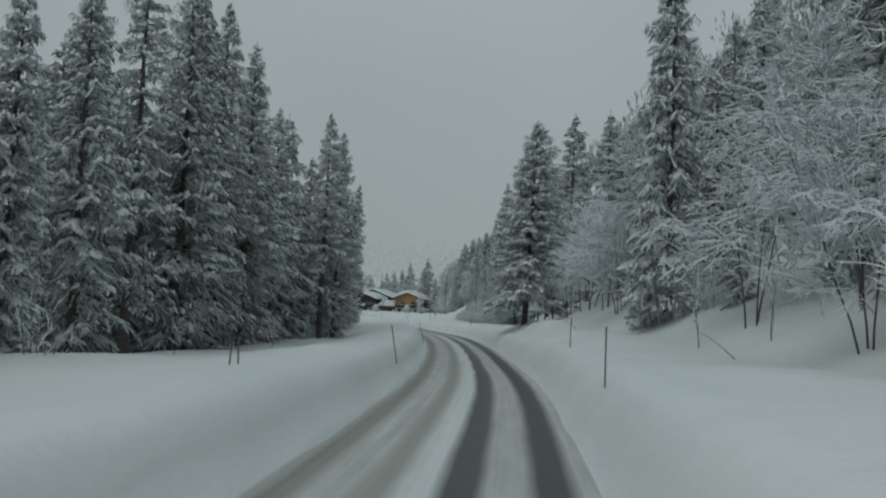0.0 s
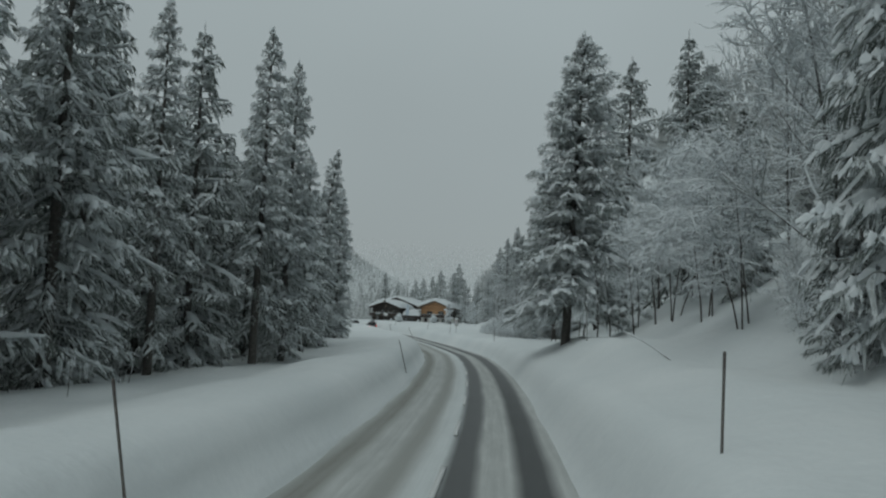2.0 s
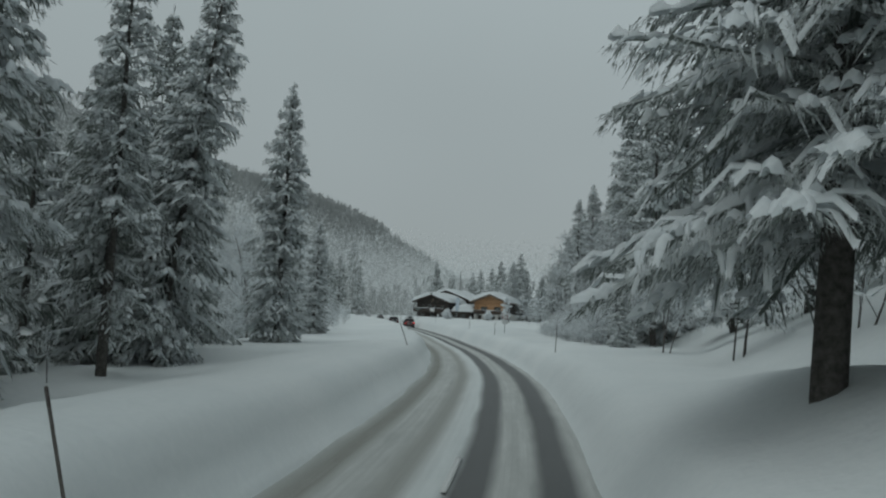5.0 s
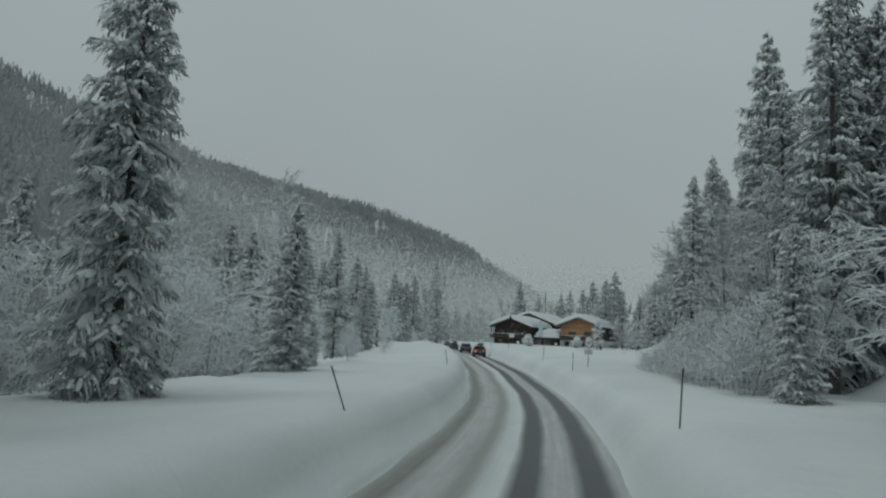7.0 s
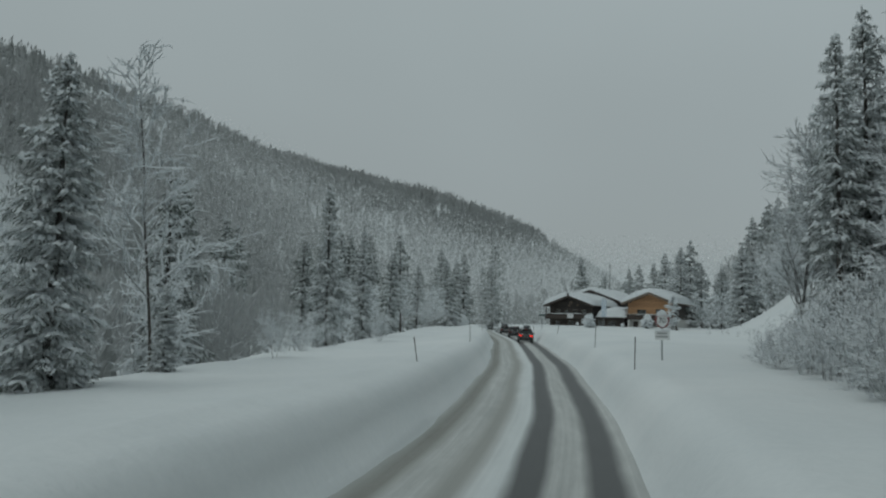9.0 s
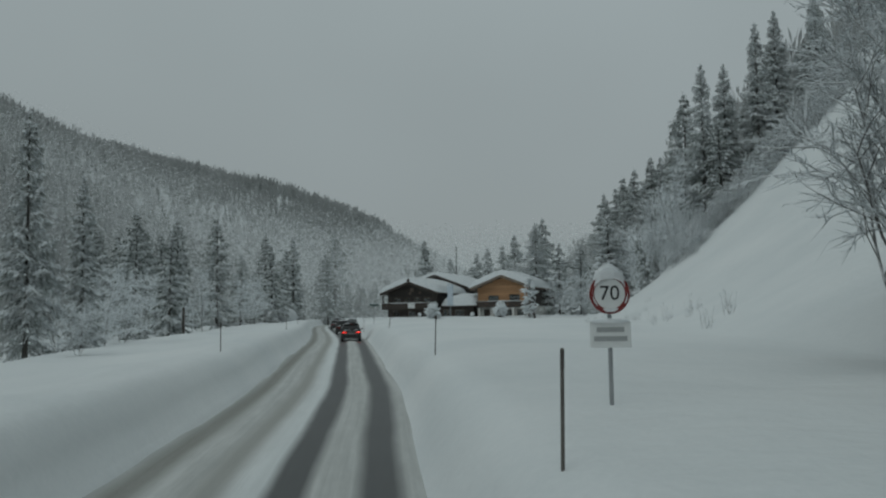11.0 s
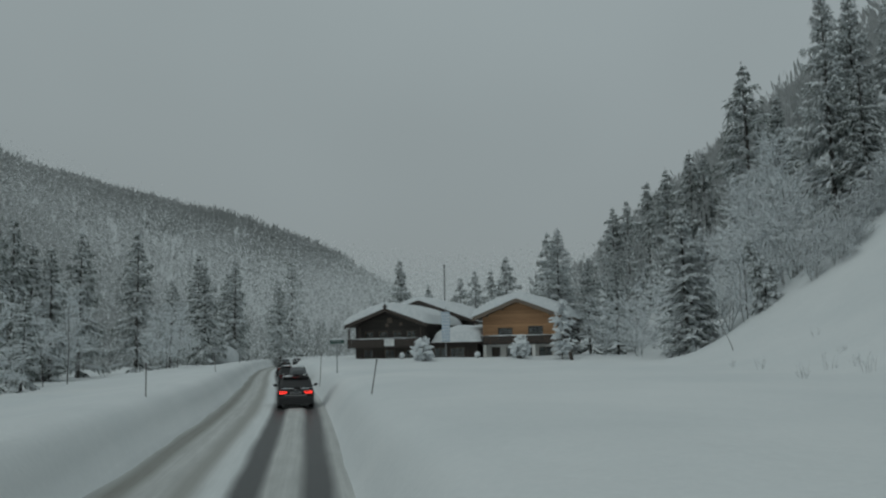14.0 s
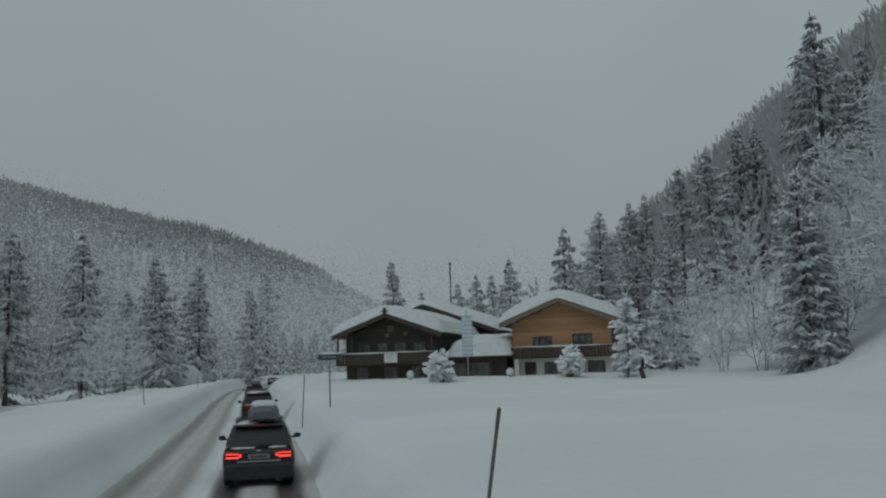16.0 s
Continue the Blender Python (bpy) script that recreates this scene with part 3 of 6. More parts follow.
far_spruce = [(spruce(24, 18, 4.0, shape=0.78, whorl=0.85, fine=0.6, twig=0.26, load=2.2), 18), (spruce(25, 18, 3.4, bare=0.08, shape=0.74, whorl=0.85, fine=0.6, twig=0.26, load=2.2), 18), (spruce(26, 14, 2.9, shape=0.80, whorl=0.75, fine=0.6, load=2.3, twig=0.26), 14)]
far_bare = [(broadleaf(44, 12, kids=(20, 8, 6), snowy=1.15, low=0.10, thick=0.7), 12), (broadleaf(45, 9, stems=3, kids=(12, 7, 5), snowy=1.1, sag=0.6, low=0.06, thick=0.5), 9)]
sapling = [(broadleaf(51, 3.0, kids=(6, 3, 2), snowy=0.8, spread=0.5), 3.0), (broadleaf(52, 2.0, stems=5, kids=(3, 2), snowy=0.7, spread=0.4), 2.0)]
laden = [(spruce(18, 6, 1.7, whorl=0.34, load=1.7), 6)]
SOURCES = near_spruce + mid_spruce + far_spruce + far_bare + near_bare + mid_bare + sapling + laden



def place_tip(kind, x, y, tip, turn, label, sink=0.2, slim=1.0):
    """A spruce whose tip stands at that height over the datum."""
    return place(kind, x, y, max(tip - float(ground_z(x, y)) + sink, 2.5), turn, label, "spruce tree", sink, slim=slim)


# spruces along the forest edge left of the road: x, y, tip, kind
LEFT_ROW = [(-12.6, 21, 9.5, 3), (-13.6, 26, 13.0, 3), (-13.4, 30.8, 15.0, 0), (-13.6, 36.5, 18.5, 1), (-13.2, 43.5, 20.0, 0), (-14.6, 50.5, 21.0, 1), (-13.8, 58, 18.6, 0),
            (-13.3, 69.8, 19.1, 0), (-10.4, 72.5, 19.8, 1), (-9.7, 76.4, 19.2, 0), (-12.8, 63.5, 18, 1), (-13.2, 80.5, 17.5, 1), (-12.8, 54.2, 20, 0), (-12.9, 47, 20, 1), (-12.6, 40, 19, 0), (-13.6, 94.5, 16, 0), (-14.5, 100, 15, 1), (-10.4, 85.3, 14.9, 1), (-11.2, 90.5, 16.5, 3), (-11.5, 105.3, 15.7, 3)]
for i, (x, y, h, k) in enumerate(LEFT_ROW):
    t = place_tip(mid_spruce[k % 2] if x < -13.1 and y > 40 else near_spruce[k], x, y, h, 77 * i, "tall dark spruce laden with snow at the forest edge", slim=0.86)
    if y == 90.5:                                    # one leans over towards the road
        t.matrix_basis = Matrix.Translation(t.matrix_basis.translation) @ pose(0, 0, 0, 0, 6.5, 0) @ Matrix.Translation(-t.matrix_basis.translation) @ t.matrix_basis
        t["label"] = "tall leaning spruce laden with snow beside the road"
rng = np.random.default_rng(5)
for i in range(36):
    y = -2 + 2.9 * i + rng.uniform(-1, 1)
    x = -15.6 - rng.uniform(0, 8) + 0.02 * y
    place(far_spruce[i % 2], x, y, (rng.uniform(16, 21) - 0.04 * y) * (0.62 + 0.38 * min(1, max(0, y - 8) / 35)), rng.uniform(0, 360), "tall snowy spruce standing deeper in the forest", "spruce tree", sink=0.3)
for i in range(9):
    place(sapling[i % 2], -9.8 - rng.uniform(0, 1.5), 16 + 8.5 * i + rng.uniform(-2, 2), rng.uniform(1.0, 2.4), 40 * i, "low snowy undergrowth below the spruces", "shrub")

# spruces right of the road: x, y, tip, kind, near
RIGHT = [(11.4, 42.5, 23, 3, 1), (7.15, 72.6, 20.0, 2, 1), (15.6, 81, 23.3, 0, 0), (14.7, 99.5, 27.5, 1, 0), (10.9, 147, 26.3, 3, 1), (12.5, 133, 21.7, 3, 1), (13.4, 128.4, 20.9, 3, 1), (5.75, 144.9, 15.5, 1, 1), (7.3, 147.6, 17.5, 0, 1), (10.9, 125, 20.8, 1, 1), (12.2, 128, 22, 0, 0), (17.4, 83, 22, 1, 0),
         (15.0, 46, 18, 1, 0), (10.4, 44.2, 7.5, 2, 0), (13.5, 38.2, 8.5, 2, 0), (19.5, 52, 25, 0, 0), (21, 62, 26, 1, 0), (18, 34, 26, 0, 0), (23, 44, 28, 1, 0), (16.5, 26, 20, 0, 0),
         (13.4, 61, 13, 2, 0), (20, 92, 25, 0, 0), (14, 112, 20, 1, 0), (7.6, 114.5, 8.0, 3, 1), (10.8, 139, 20, 0, 0), (11, 152, 18, 0, 0), (13, 158, 19, 1, 0)]
for i, (x, y, h, k, near) in enumerate(RIGHT):
    place_tip((near_spruce if near else mid_spruce)[k], x, y, h, 53 * i, "tall spruce laden with snow on the slope above the road", slim=0.68 if i == 0 else 1.0 if i == 1 else 0.92)
# by the houses and on the slope behind them: x, y, height of the tip above the datum
TIPS = [(14.9, 232.5, 33, 4), (17.9, 235, 33.5, 3), (19.5, 241, 32, 4), (21.5, 234, 38, 4), (25, 239, 41, 3), (28, 233, 41, 4), (31, 243, 44, 0), (16.2, 229.5, 25.5, 2),
        (18.2, 268.6, 39, 0), (20.3, 263.6, 33, 1), (-5.9, 258.2, 17.4, 4), (-2.4, 260.5, 14.5, 1), (0.8, 262, 14.5, 0), (3.75, 236.5, 15.6, 3), (5.6, 239.5, 13.8, 2),
        (7.5, 227.2, 8.0, 2), (8.6, 229, 8.2, 2), (-29, 300, 19.1, 2), (-28.4, 330, 17.5, 1), (-22, 330, 18.7, 1), (-18.4, 320, 19, 1), (-16.1, 335, 20.5, 1), (-13, 330, 22.8, 0),
        (-5.8, 300, 23, 1), (7.8, 330, 31.8, 0), (10.8, 330, 32.9, 1), (11.9, 290, 30.6, 0), (10.4, 300, 30.5, 1), (14.2, 285, 31.8, 0), (15.6, 283, 31.3, 1)]
for i, (x, y, tip, k) in enumerate(TIPS):
    g = float(ground_z(x, y))
    place(((far_spruce if y > 255 else mid_spruce) + [near_spruce[3], near_spruce[0]])[k], x, y, max(tip - g, 3.0), 61 * i, "dark spruce with snow-laden branches behind the guesthouse", "spruce tree", sink=0.2, slim=1.0 if k < 3 else 1.25 if x < 5 else 0.8)
LEFT_TIPS = [(-15.1, 125.2, 10.3, 3), (-16.6, 132, 4.6, 3), (-31.5, 174.6, 15.6, 4), (-28.0, 174.3, 11.5, 3), (-58.9, 238, 18.4, 0), (-71.6, 262, 21.5, 1), (-73.8, 270, 19.6, 0), (-69.8, 268, 18.5, 2),
             (-75.5, 285, 23.3, 1), (-47, 225, 9, 2), (-73.6, 300, 25.1, 1), (-63.1, 300, 21.2, 0), (-58.7, 292, 17.9, 2), (-60.4, 310, 21.1, 1), (-92, 460, 38, 1), (-96.6, 460, 28, 2),
             (-76.4, 320, 18.9, 0), (-66, 322, 20, 1), (-70, 335, 21, 0), (-61, 340, 20, 2), (-80, 262, 20, 1), (-86, 275, 21, 0), (-90, 290, 21, 1),
             (-30, 150, 12, 2), (-40, 165, 15, 1), (-36, 120, 14, 0), (-45, 140, 15, 2), (-24, 112, 9, 2), (-52, 190, 15, 1), (-38, 205, 12, 2), (-66, 215, 17, 1)]
for i, (x, y, tip, k) in enumerate(LEFT_TIPS):
    g = float(ground_z(x, y))
    place(((far_spruce if x < -34 else mid_spruce) + [near_spruce[3], near_spruce[0]])[k], x, y, max(tip - g, 3.0), 91 * i, "slender spruce laden with snow on the valley floor", "spruce tree", sink=0.2, slim=1.0 if k < 3 else 0.72 if x < -25 else 1.12)

# bare broadleaf trees, white with snow: x, y, height, kind, near
BARE = [(-19.4, 135, 12.6, 2, 0), (-44.3, 226.7, 7.5, 0, 0), (-17.4, 117, 9, 0, 1), (-19.5, 110, 8, 1, 1), (-20.5, 121, 8, 1, 0), (-22, 129, 8.5, 1, 0), (-17.5, 141, 2.2, 1, 0),
        (-19.5, 147, 2.2, 2, 1), (-22, 154, 2.4, 2, 1), (-22.5, 165, 2.4, 1, 0), (-20, 104, 9, 1, 0), (-24, 98, 10, 0, 0), (-31, 128, 10, 0, 0),
        (-35, 140, 10, 1, 0), (-38, 152, 10, 0, 0), (-27, 104, 11, 0, 0), (-32, 112, 12, 1, 0), (-28, 118, 10, 1, 0), (-40, 128, 12, 0, 0), (-42, 118, 13, 1, 0),
        (-46, 150, 12, 0, 0), (-44, 172, 11, 1, 0), (-48, 182, 10, 0, 0), (-28, 146, 8, 1, 0), (-34, 182, 7, 1, 0), (-38, 192, 7, 0, 0), (-42, 212, 8, 1, 0), (-50, 215, 9, 0, 0),
        (-55, 228, 9, 1, 0), (-60, 250, 9, 0, 0), (-52, 262, 8, 1, 0), (-56, 275, 8, 0, 0), (11.6, 66, 8.5, 1, 1), (11.8, 60.5, 9, 1, 1), (11.5, 54.5, 8, 1, 1),
        (13.2, 51, 10, 0, 1), (13.4, 70, 9, 1, 1), (13, 47.5, 9, 1, 1), (12.4, 33.5, 10, 1, 1), (13.8, 27.5, 11, 0, 1), (11.5, 22.5, 8, 1, 1), (15.5, 20, 11, 0, 1),
        (10.9, 17, 5, 2, 1), (16, 56, 11, 0, 0), (17, 66, 11, 0, 0), (13, 76, 10, 0, 0), (12, 86, 10, 1, 0), (10.5, 94, 9, 1, 0), (9, 104, 8, 1, 0), (20, 28, 12, 0, 0),
        (24, 36, 12, 0, 0), (14, 104, 11, 0, 0), (17, 118, 12, 0, 0), (15, 138, 12, 0, 0), (7.5, 232, 8, 1, 0), (9.5, 234, 9, 0, 0), (11.5, 231, 9, 1, 0), (6, 240, 9, 0, 0),
        (9, 245, 10, 1, 0), (12, 250, 12, 0, 0), (4, 247, 8, 1, 0), (15.5, 245, 12, 0, 0), (14, 256, 12, 0, 0), (1, 246, 6, 1, 0), (-2, 249, 6, 1, 0), (8, 262, 11, 0, 0),
        (3, 270, 10, 1, 0), (16.5, 250, 13, 0, 0), (13, 240, 9, 1, 0), (10.4, 43, 3.0, 2, 1), (11.2, 46.5, 3.2, 2, 1), (12, 50, 3.4, 2, 1), (12.8, 40, 3.5, 2, 1), (13.6, 46, 4.2, 2, 1), (15, 51, 4.5, 2, 1), (4.4, 148, 10.2, 3, 1), (8.6, 139.5, 10, 3, 1), (7.2, 130, 9, 3, 1), (8.8, 126, 9.5, 3, 1), (7.4, 135.5, 5.5, 2, 1), (8.6, 120.5, 7.5, 1, 1), (8, 151.5, 9, 0, 0), (9.2, 146, 11, 0, 0), (9.8, 157, 11, 0, 0), (4.9, 128.6, 2.6, 2, 1), (4.5, 131.2, 2.3, 2, 1),
        (4.1, 133.6, 2.6, 2, 1), (3.7, 136, 2.2, 2, 1), (3.1, 138.6, 1.7, 2, 1), (2.7, 141, 1.3, 2, 1), (4.9, 136.2, 3.4, 2, 1), (4.3, 139.4, 2.8, 2, 1), (5.9, 132.6, 3.6, 2, 1),
        (6.2, 128.2, 3.8, 2, 1), (5.8, 138.6, 4, 2, 1), (4, 142.6, 2.4, 2, 1), (5.4, 125.2, 2.8, 2, 1), (6, 121.4, 3, 2, 1), (6.4, 117.6, 3.4, 2, 1), (7.4, 123.8, 4.5, 2, 1),
        (7.6, 118.6, 4.2, 2, 1), (6.6, 145.5, 3.6, 2, 1)]
for i, (x, y, h, k, near) in enumerate(BARE):
    src = near_bare[k] if near or (0 < x < 11 and 90 < y < 160) else far_bare[k] if (x < -24 or y > 225) and k < 2 else mid_bare[k]
    place(src, x, y, h, 67 * i, "bare broadleaf tree with every twig covered in snow", "broadleaf tree")


# low snowy growth along the upper edge of the bare slope
rng = np.random.default_rng(27)
for i in range(30):
    row, k = divmod(i, 15)
    x = 10.0 + 1.5 * k + 0.7 * row
    y = 222.9 + 2.6 * row + 0.012 * (x - 9) ** 2 + rng.uniform(0, 1.2)
    place(near_bare[2], x, y, rng.uniform(2.2, 3.6) + 0.8 * row + 0.06 * k, rng.uniform(0, 360), "snow-laden bush at the edge of the forest slope", "bush")


def far_wood(name, spots, label, leafy, tiers=5):
    """A far wood as one joined mesh: tiered spruces, and broadleaf trees as sprays of snowy twigs, in colours paled for
    haze.
    """
    rng = np.random.default_rng(len(spots))
    v, f, mi, n = [], [], [], 0
    for x, y, h, broad in spots:
        base = np.array([x, y, float(ground_z(x, y)) - 0.5])
        if broad:
            few = 60 / leafy
            for _ in range(leafy):
                d = rng.normal(0, 1, 3)
                d /= np.linalg.norm(d)
                root = base + np.array([0, 0, 0.58 * h]) + d * rng.random() ** 0.4 * np.array([0.25, 0.25, 0.38]) * h
                d = root - base - np.array([0, 0, 0.2 * h]) + rng.normal(0, 0.12 * h, 3)
                d *= 0.16 * h * few**0.3 / np.linalg.norm(d)
                s = np.cross(d, rng.normal(0, 1, 3))
                s *= 0.014 * h * few**0.5 / np.linalg.norm(s)
                v += [root, root + d * 0.55 + s, root + d, root + d * 0.55 - s]
                f.append([n, n + 1, n + 2, n + 3])
                mi.append(1)
                n += 4
            continue
        r0, turn = h * rng.uniform(0.17, 0.25), rng.uniform(0, 6.28)
        for t in range(tiers):
            z0, z1 = h * (0.06 + 0.9 * t / tiers), h * (0.06 + 0.9 * t / tiers + 1.3 / tiers) if t < tiers - 1 else h
            r = r0 * (1 - t / (tiers + 0.4))
            v.append(base + np.array([0, 0, z1]))
            for k in range(7):
                a = turn + t + k * 6.283 / 7
                rr = r * rng.uniform(0.6, 1.2)
                v.append(base + np.array([np.cos(a) * rr, np.sin(a) * rr, z0 - rng.uniform(0, 0.06) * h]))
            f += [[n, n + 1 + k, n + 1 + (k + 1) % 7] for k in range(7)]
            mi += [0] * 7
            n += 8
    ob = mesh_object(name, v, f, [HAZED_NEEDLES, HAZED_TWIGS], smooth=False, mat_index=mi)
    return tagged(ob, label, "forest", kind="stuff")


def scatter(count, xr, yr, keep, seed, hr=(10, 20), broad=0.4):
    rng = np.random.default_rng(seed)
    spots = []
    while len(spots) < count:
        x, y = rng.uniform(*xr), rng.uniform(*yr)
        if keep(x, y):
            spots.append((x, y, rng.uniform(*hr), rng.random() < broad))
    return spots


def past_foot(x, y, a, b):
    return a < x - float(lane_x(y)) - float(foot_d(y)) < b


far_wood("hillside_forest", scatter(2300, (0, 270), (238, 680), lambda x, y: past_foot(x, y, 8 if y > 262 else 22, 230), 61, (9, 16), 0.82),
         "snowy haze-paled mixed forest on the steep slope above the houses", 56, 7)
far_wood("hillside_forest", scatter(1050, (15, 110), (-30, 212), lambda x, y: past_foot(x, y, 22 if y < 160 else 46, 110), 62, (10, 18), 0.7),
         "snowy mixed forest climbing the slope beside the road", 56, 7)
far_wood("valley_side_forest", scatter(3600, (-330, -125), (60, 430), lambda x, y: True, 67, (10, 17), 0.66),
         "frosted haze-paled mixed forest on the near valley side", 26, 6)
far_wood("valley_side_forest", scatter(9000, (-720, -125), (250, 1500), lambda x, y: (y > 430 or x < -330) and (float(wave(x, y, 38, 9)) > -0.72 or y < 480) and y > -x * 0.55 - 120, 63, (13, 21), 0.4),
         "frosted haze-paled forest covering the far side of the valley", 9, 3)
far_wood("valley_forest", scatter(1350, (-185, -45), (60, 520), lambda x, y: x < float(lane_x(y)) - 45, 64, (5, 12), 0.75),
         "frosted haze-paled trees on the valley floor", 40)
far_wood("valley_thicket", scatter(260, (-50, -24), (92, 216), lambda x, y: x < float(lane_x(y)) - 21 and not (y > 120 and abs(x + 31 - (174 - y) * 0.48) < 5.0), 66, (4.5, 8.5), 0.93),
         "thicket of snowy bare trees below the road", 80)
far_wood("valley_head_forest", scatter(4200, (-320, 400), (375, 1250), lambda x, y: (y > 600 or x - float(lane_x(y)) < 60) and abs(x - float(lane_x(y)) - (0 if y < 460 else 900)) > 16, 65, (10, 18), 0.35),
         "snowy haze-paled forest closing the head of the valley", 9, 3)


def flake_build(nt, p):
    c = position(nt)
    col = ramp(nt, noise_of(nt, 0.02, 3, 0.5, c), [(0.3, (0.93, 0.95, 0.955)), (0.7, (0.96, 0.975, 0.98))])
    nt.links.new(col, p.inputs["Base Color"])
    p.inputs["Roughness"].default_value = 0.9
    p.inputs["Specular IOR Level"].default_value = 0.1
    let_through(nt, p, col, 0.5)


# added flakes, near the sky's tone, that stand in for haze over far slopes
HAZE_FLAKES = material("haze flakes", flake_build)


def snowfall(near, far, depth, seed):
    """Haze up the far valley, built of loose three-cornered flakes, wider with the distance from the camera's path, so
    thick that they veil the slopes behind.
    """
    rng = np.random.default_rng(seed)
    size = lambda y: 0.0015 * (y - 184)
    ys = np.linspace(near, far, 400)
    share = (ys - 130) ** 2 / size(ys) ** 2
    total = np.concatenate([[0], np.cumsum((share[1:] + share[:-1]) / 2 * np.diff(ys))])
    # fan up the valley cut to the camera's view; height follows the mountainsides
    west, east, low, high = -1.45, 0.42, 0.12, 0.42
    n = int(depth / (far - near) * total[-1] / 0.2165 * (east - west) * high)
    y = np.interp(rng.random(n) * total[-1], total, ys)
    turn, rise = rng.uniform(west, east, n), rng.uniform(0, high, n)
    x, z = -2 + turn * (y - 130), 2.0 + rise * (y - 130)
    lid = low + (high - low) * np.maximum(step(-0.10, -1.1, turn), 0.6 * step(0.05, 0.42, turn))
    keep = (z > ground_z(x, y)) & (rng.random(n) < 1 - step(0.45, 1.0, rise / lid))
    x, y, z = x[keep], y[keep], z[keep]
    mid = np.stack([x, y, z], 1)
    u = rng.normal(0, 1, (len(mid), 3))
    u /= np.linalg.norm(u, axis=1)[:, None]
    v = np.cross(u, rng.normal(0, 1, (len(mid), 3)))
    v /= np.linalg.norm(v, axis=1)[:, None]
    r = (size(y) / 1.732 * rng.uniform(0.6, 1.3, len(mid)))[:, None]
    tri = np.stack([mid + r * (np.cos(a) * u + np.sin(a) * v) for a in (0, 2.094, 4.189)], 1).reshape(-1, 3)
    ob = mesh_object("falling_snow", tri, np.arange(len(tri)).reshape(-1, 3), HAZE_FLAKES, smooth=False)
    return tagged(ob, "loose pale flakes standing in for haze before far valley slopes", "snowfall", kind="stuff")


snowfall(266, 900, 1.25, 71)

# a young spruce pressed aside by the snow, and twigs that stick out of the slope
for x, y, h, lean in ((8.0, 227.0, 5.4, -24), (11.9, 232.3, 2.6, -14)):
    k = h / laden[0][1]
    tagged(copy_thing(laden[0][0], pose(x, y, float(ground_z(x, y)) - 0.2, 0, lean, 30) @ Matrix.Diagonal((k * 0.75, k * 0.75, k, 1))), "young spruce bent aside under heavy snow", "spruce tree")
for i, (x, y, h) in enumerate(((3.5, 202.9, 1.1), (3.9, 199.7, 1.2), (5.2, 206.0, 0.8), (6.0, 212.0, 0.9))):
    place(sapling[1], x, y, h, 70 * i, "thin bare twigs sticking out of the snow slope", "shrub", sink=0.1)


# ---- boxes, lofts and small parts ----
def part(name, soup, mat, parent, label="", smooth=False):
    return soup.make(name, mat, parent, label, smooth)


def box(soup, x0, x1, y0, y1, z0, z1, bevel=0.0):
    """A box; with bevel, its upright and upper edges are cut."""
    if bevel <= 0:
        v = [(x, y, z) for z in (z0, z1) for x, y in ((x0, y0), (x1, y0), (x1, y1), (x0, y1))]
        soup.add(v, [[3, 2, 1, 0], [4, 5, 6, 7], [0, 1, 5, 4], [1, 2, 6, 5], [2, 3, 7, 6], [3, 0, 4, 7]])
        return
    b = bevel
    ring = [(x0 + b, y0), (x1 - b, y0), (x1, y0 + b), (x1, y1 - b), (x1 - b, y1), (x0 + b, y1), (x0, y1 - b), (x0, y0 + b)]
    cx, cy = (x0 + x1) / 2, (y0 + y1) / 2
    inner = [(x - b * np.sign(x - cx) * 0.7, y - b * np.sign(y - cy) * 0.7) for x, y in ring]
    v = [(x, y, z0) for x, y in ring] + [(x, y, z1 - b) for x, y in ring] + [(x, y, z1) for x, y in inner]
    f = [list(range(7, -1, -1)), list(range(16, 24))]
    for k in range(8):
        j = (k + 1) % 8
        f += [[k, j, 8 + j, 8 + k], [8 + k, 8 + j, 16 + j, 16 + k]]
    soup.add(v, f)


def loft(soup, rings, caps=True):
    """Closed rings of equally many points, skinned one to the next."""
    rings = np.asarray(rings, float)
    n, m = rings.shape[:2]
    f = [[i * m + k, i * m + (k + 1) % m, (i + 1) * m + (k + 1) % m, (i + 1) * m + k] for i in range(n - 1) for k in range(m)]
    if caps:
        f += [list(range(m - 1, -1, -1)), [(n - 1) * m + k for k in range(m)]]
    soup.add(rings.reshape(-1, 3), f)


def disc_ring(cx, cy, cz, r, n=16, axis="x"):
    a = np.arange(n) * 2 * np.pi / n
    c, s = np.cos(a) * r, np.sin(a) * r
    if axis == "x":
        return np.stack([np.full(n, cx), cy + c, cz + s], 1)
    if axis == "y":
        return np.stack([cx + c, np.full(n, cy), cz + s], 1)
    return np.stack([cx + c, cy + s, np.full(n, cz)], 1)


def turned(cx, cy, cz, prof, n=16, axis="x"):
    """Rings for a turned shape: prof is a list of (along, radius)."""
    out = []
    for a, r in prof:
        d = {"x": (a, 0, 0), "y": (0, a, 0), "z": (0, 0, a)}[axis]
        out.append(disc_ring(cx + d[0], cy + d[1], cz + d[2], max(r, 0.001), n, axis))
    return out


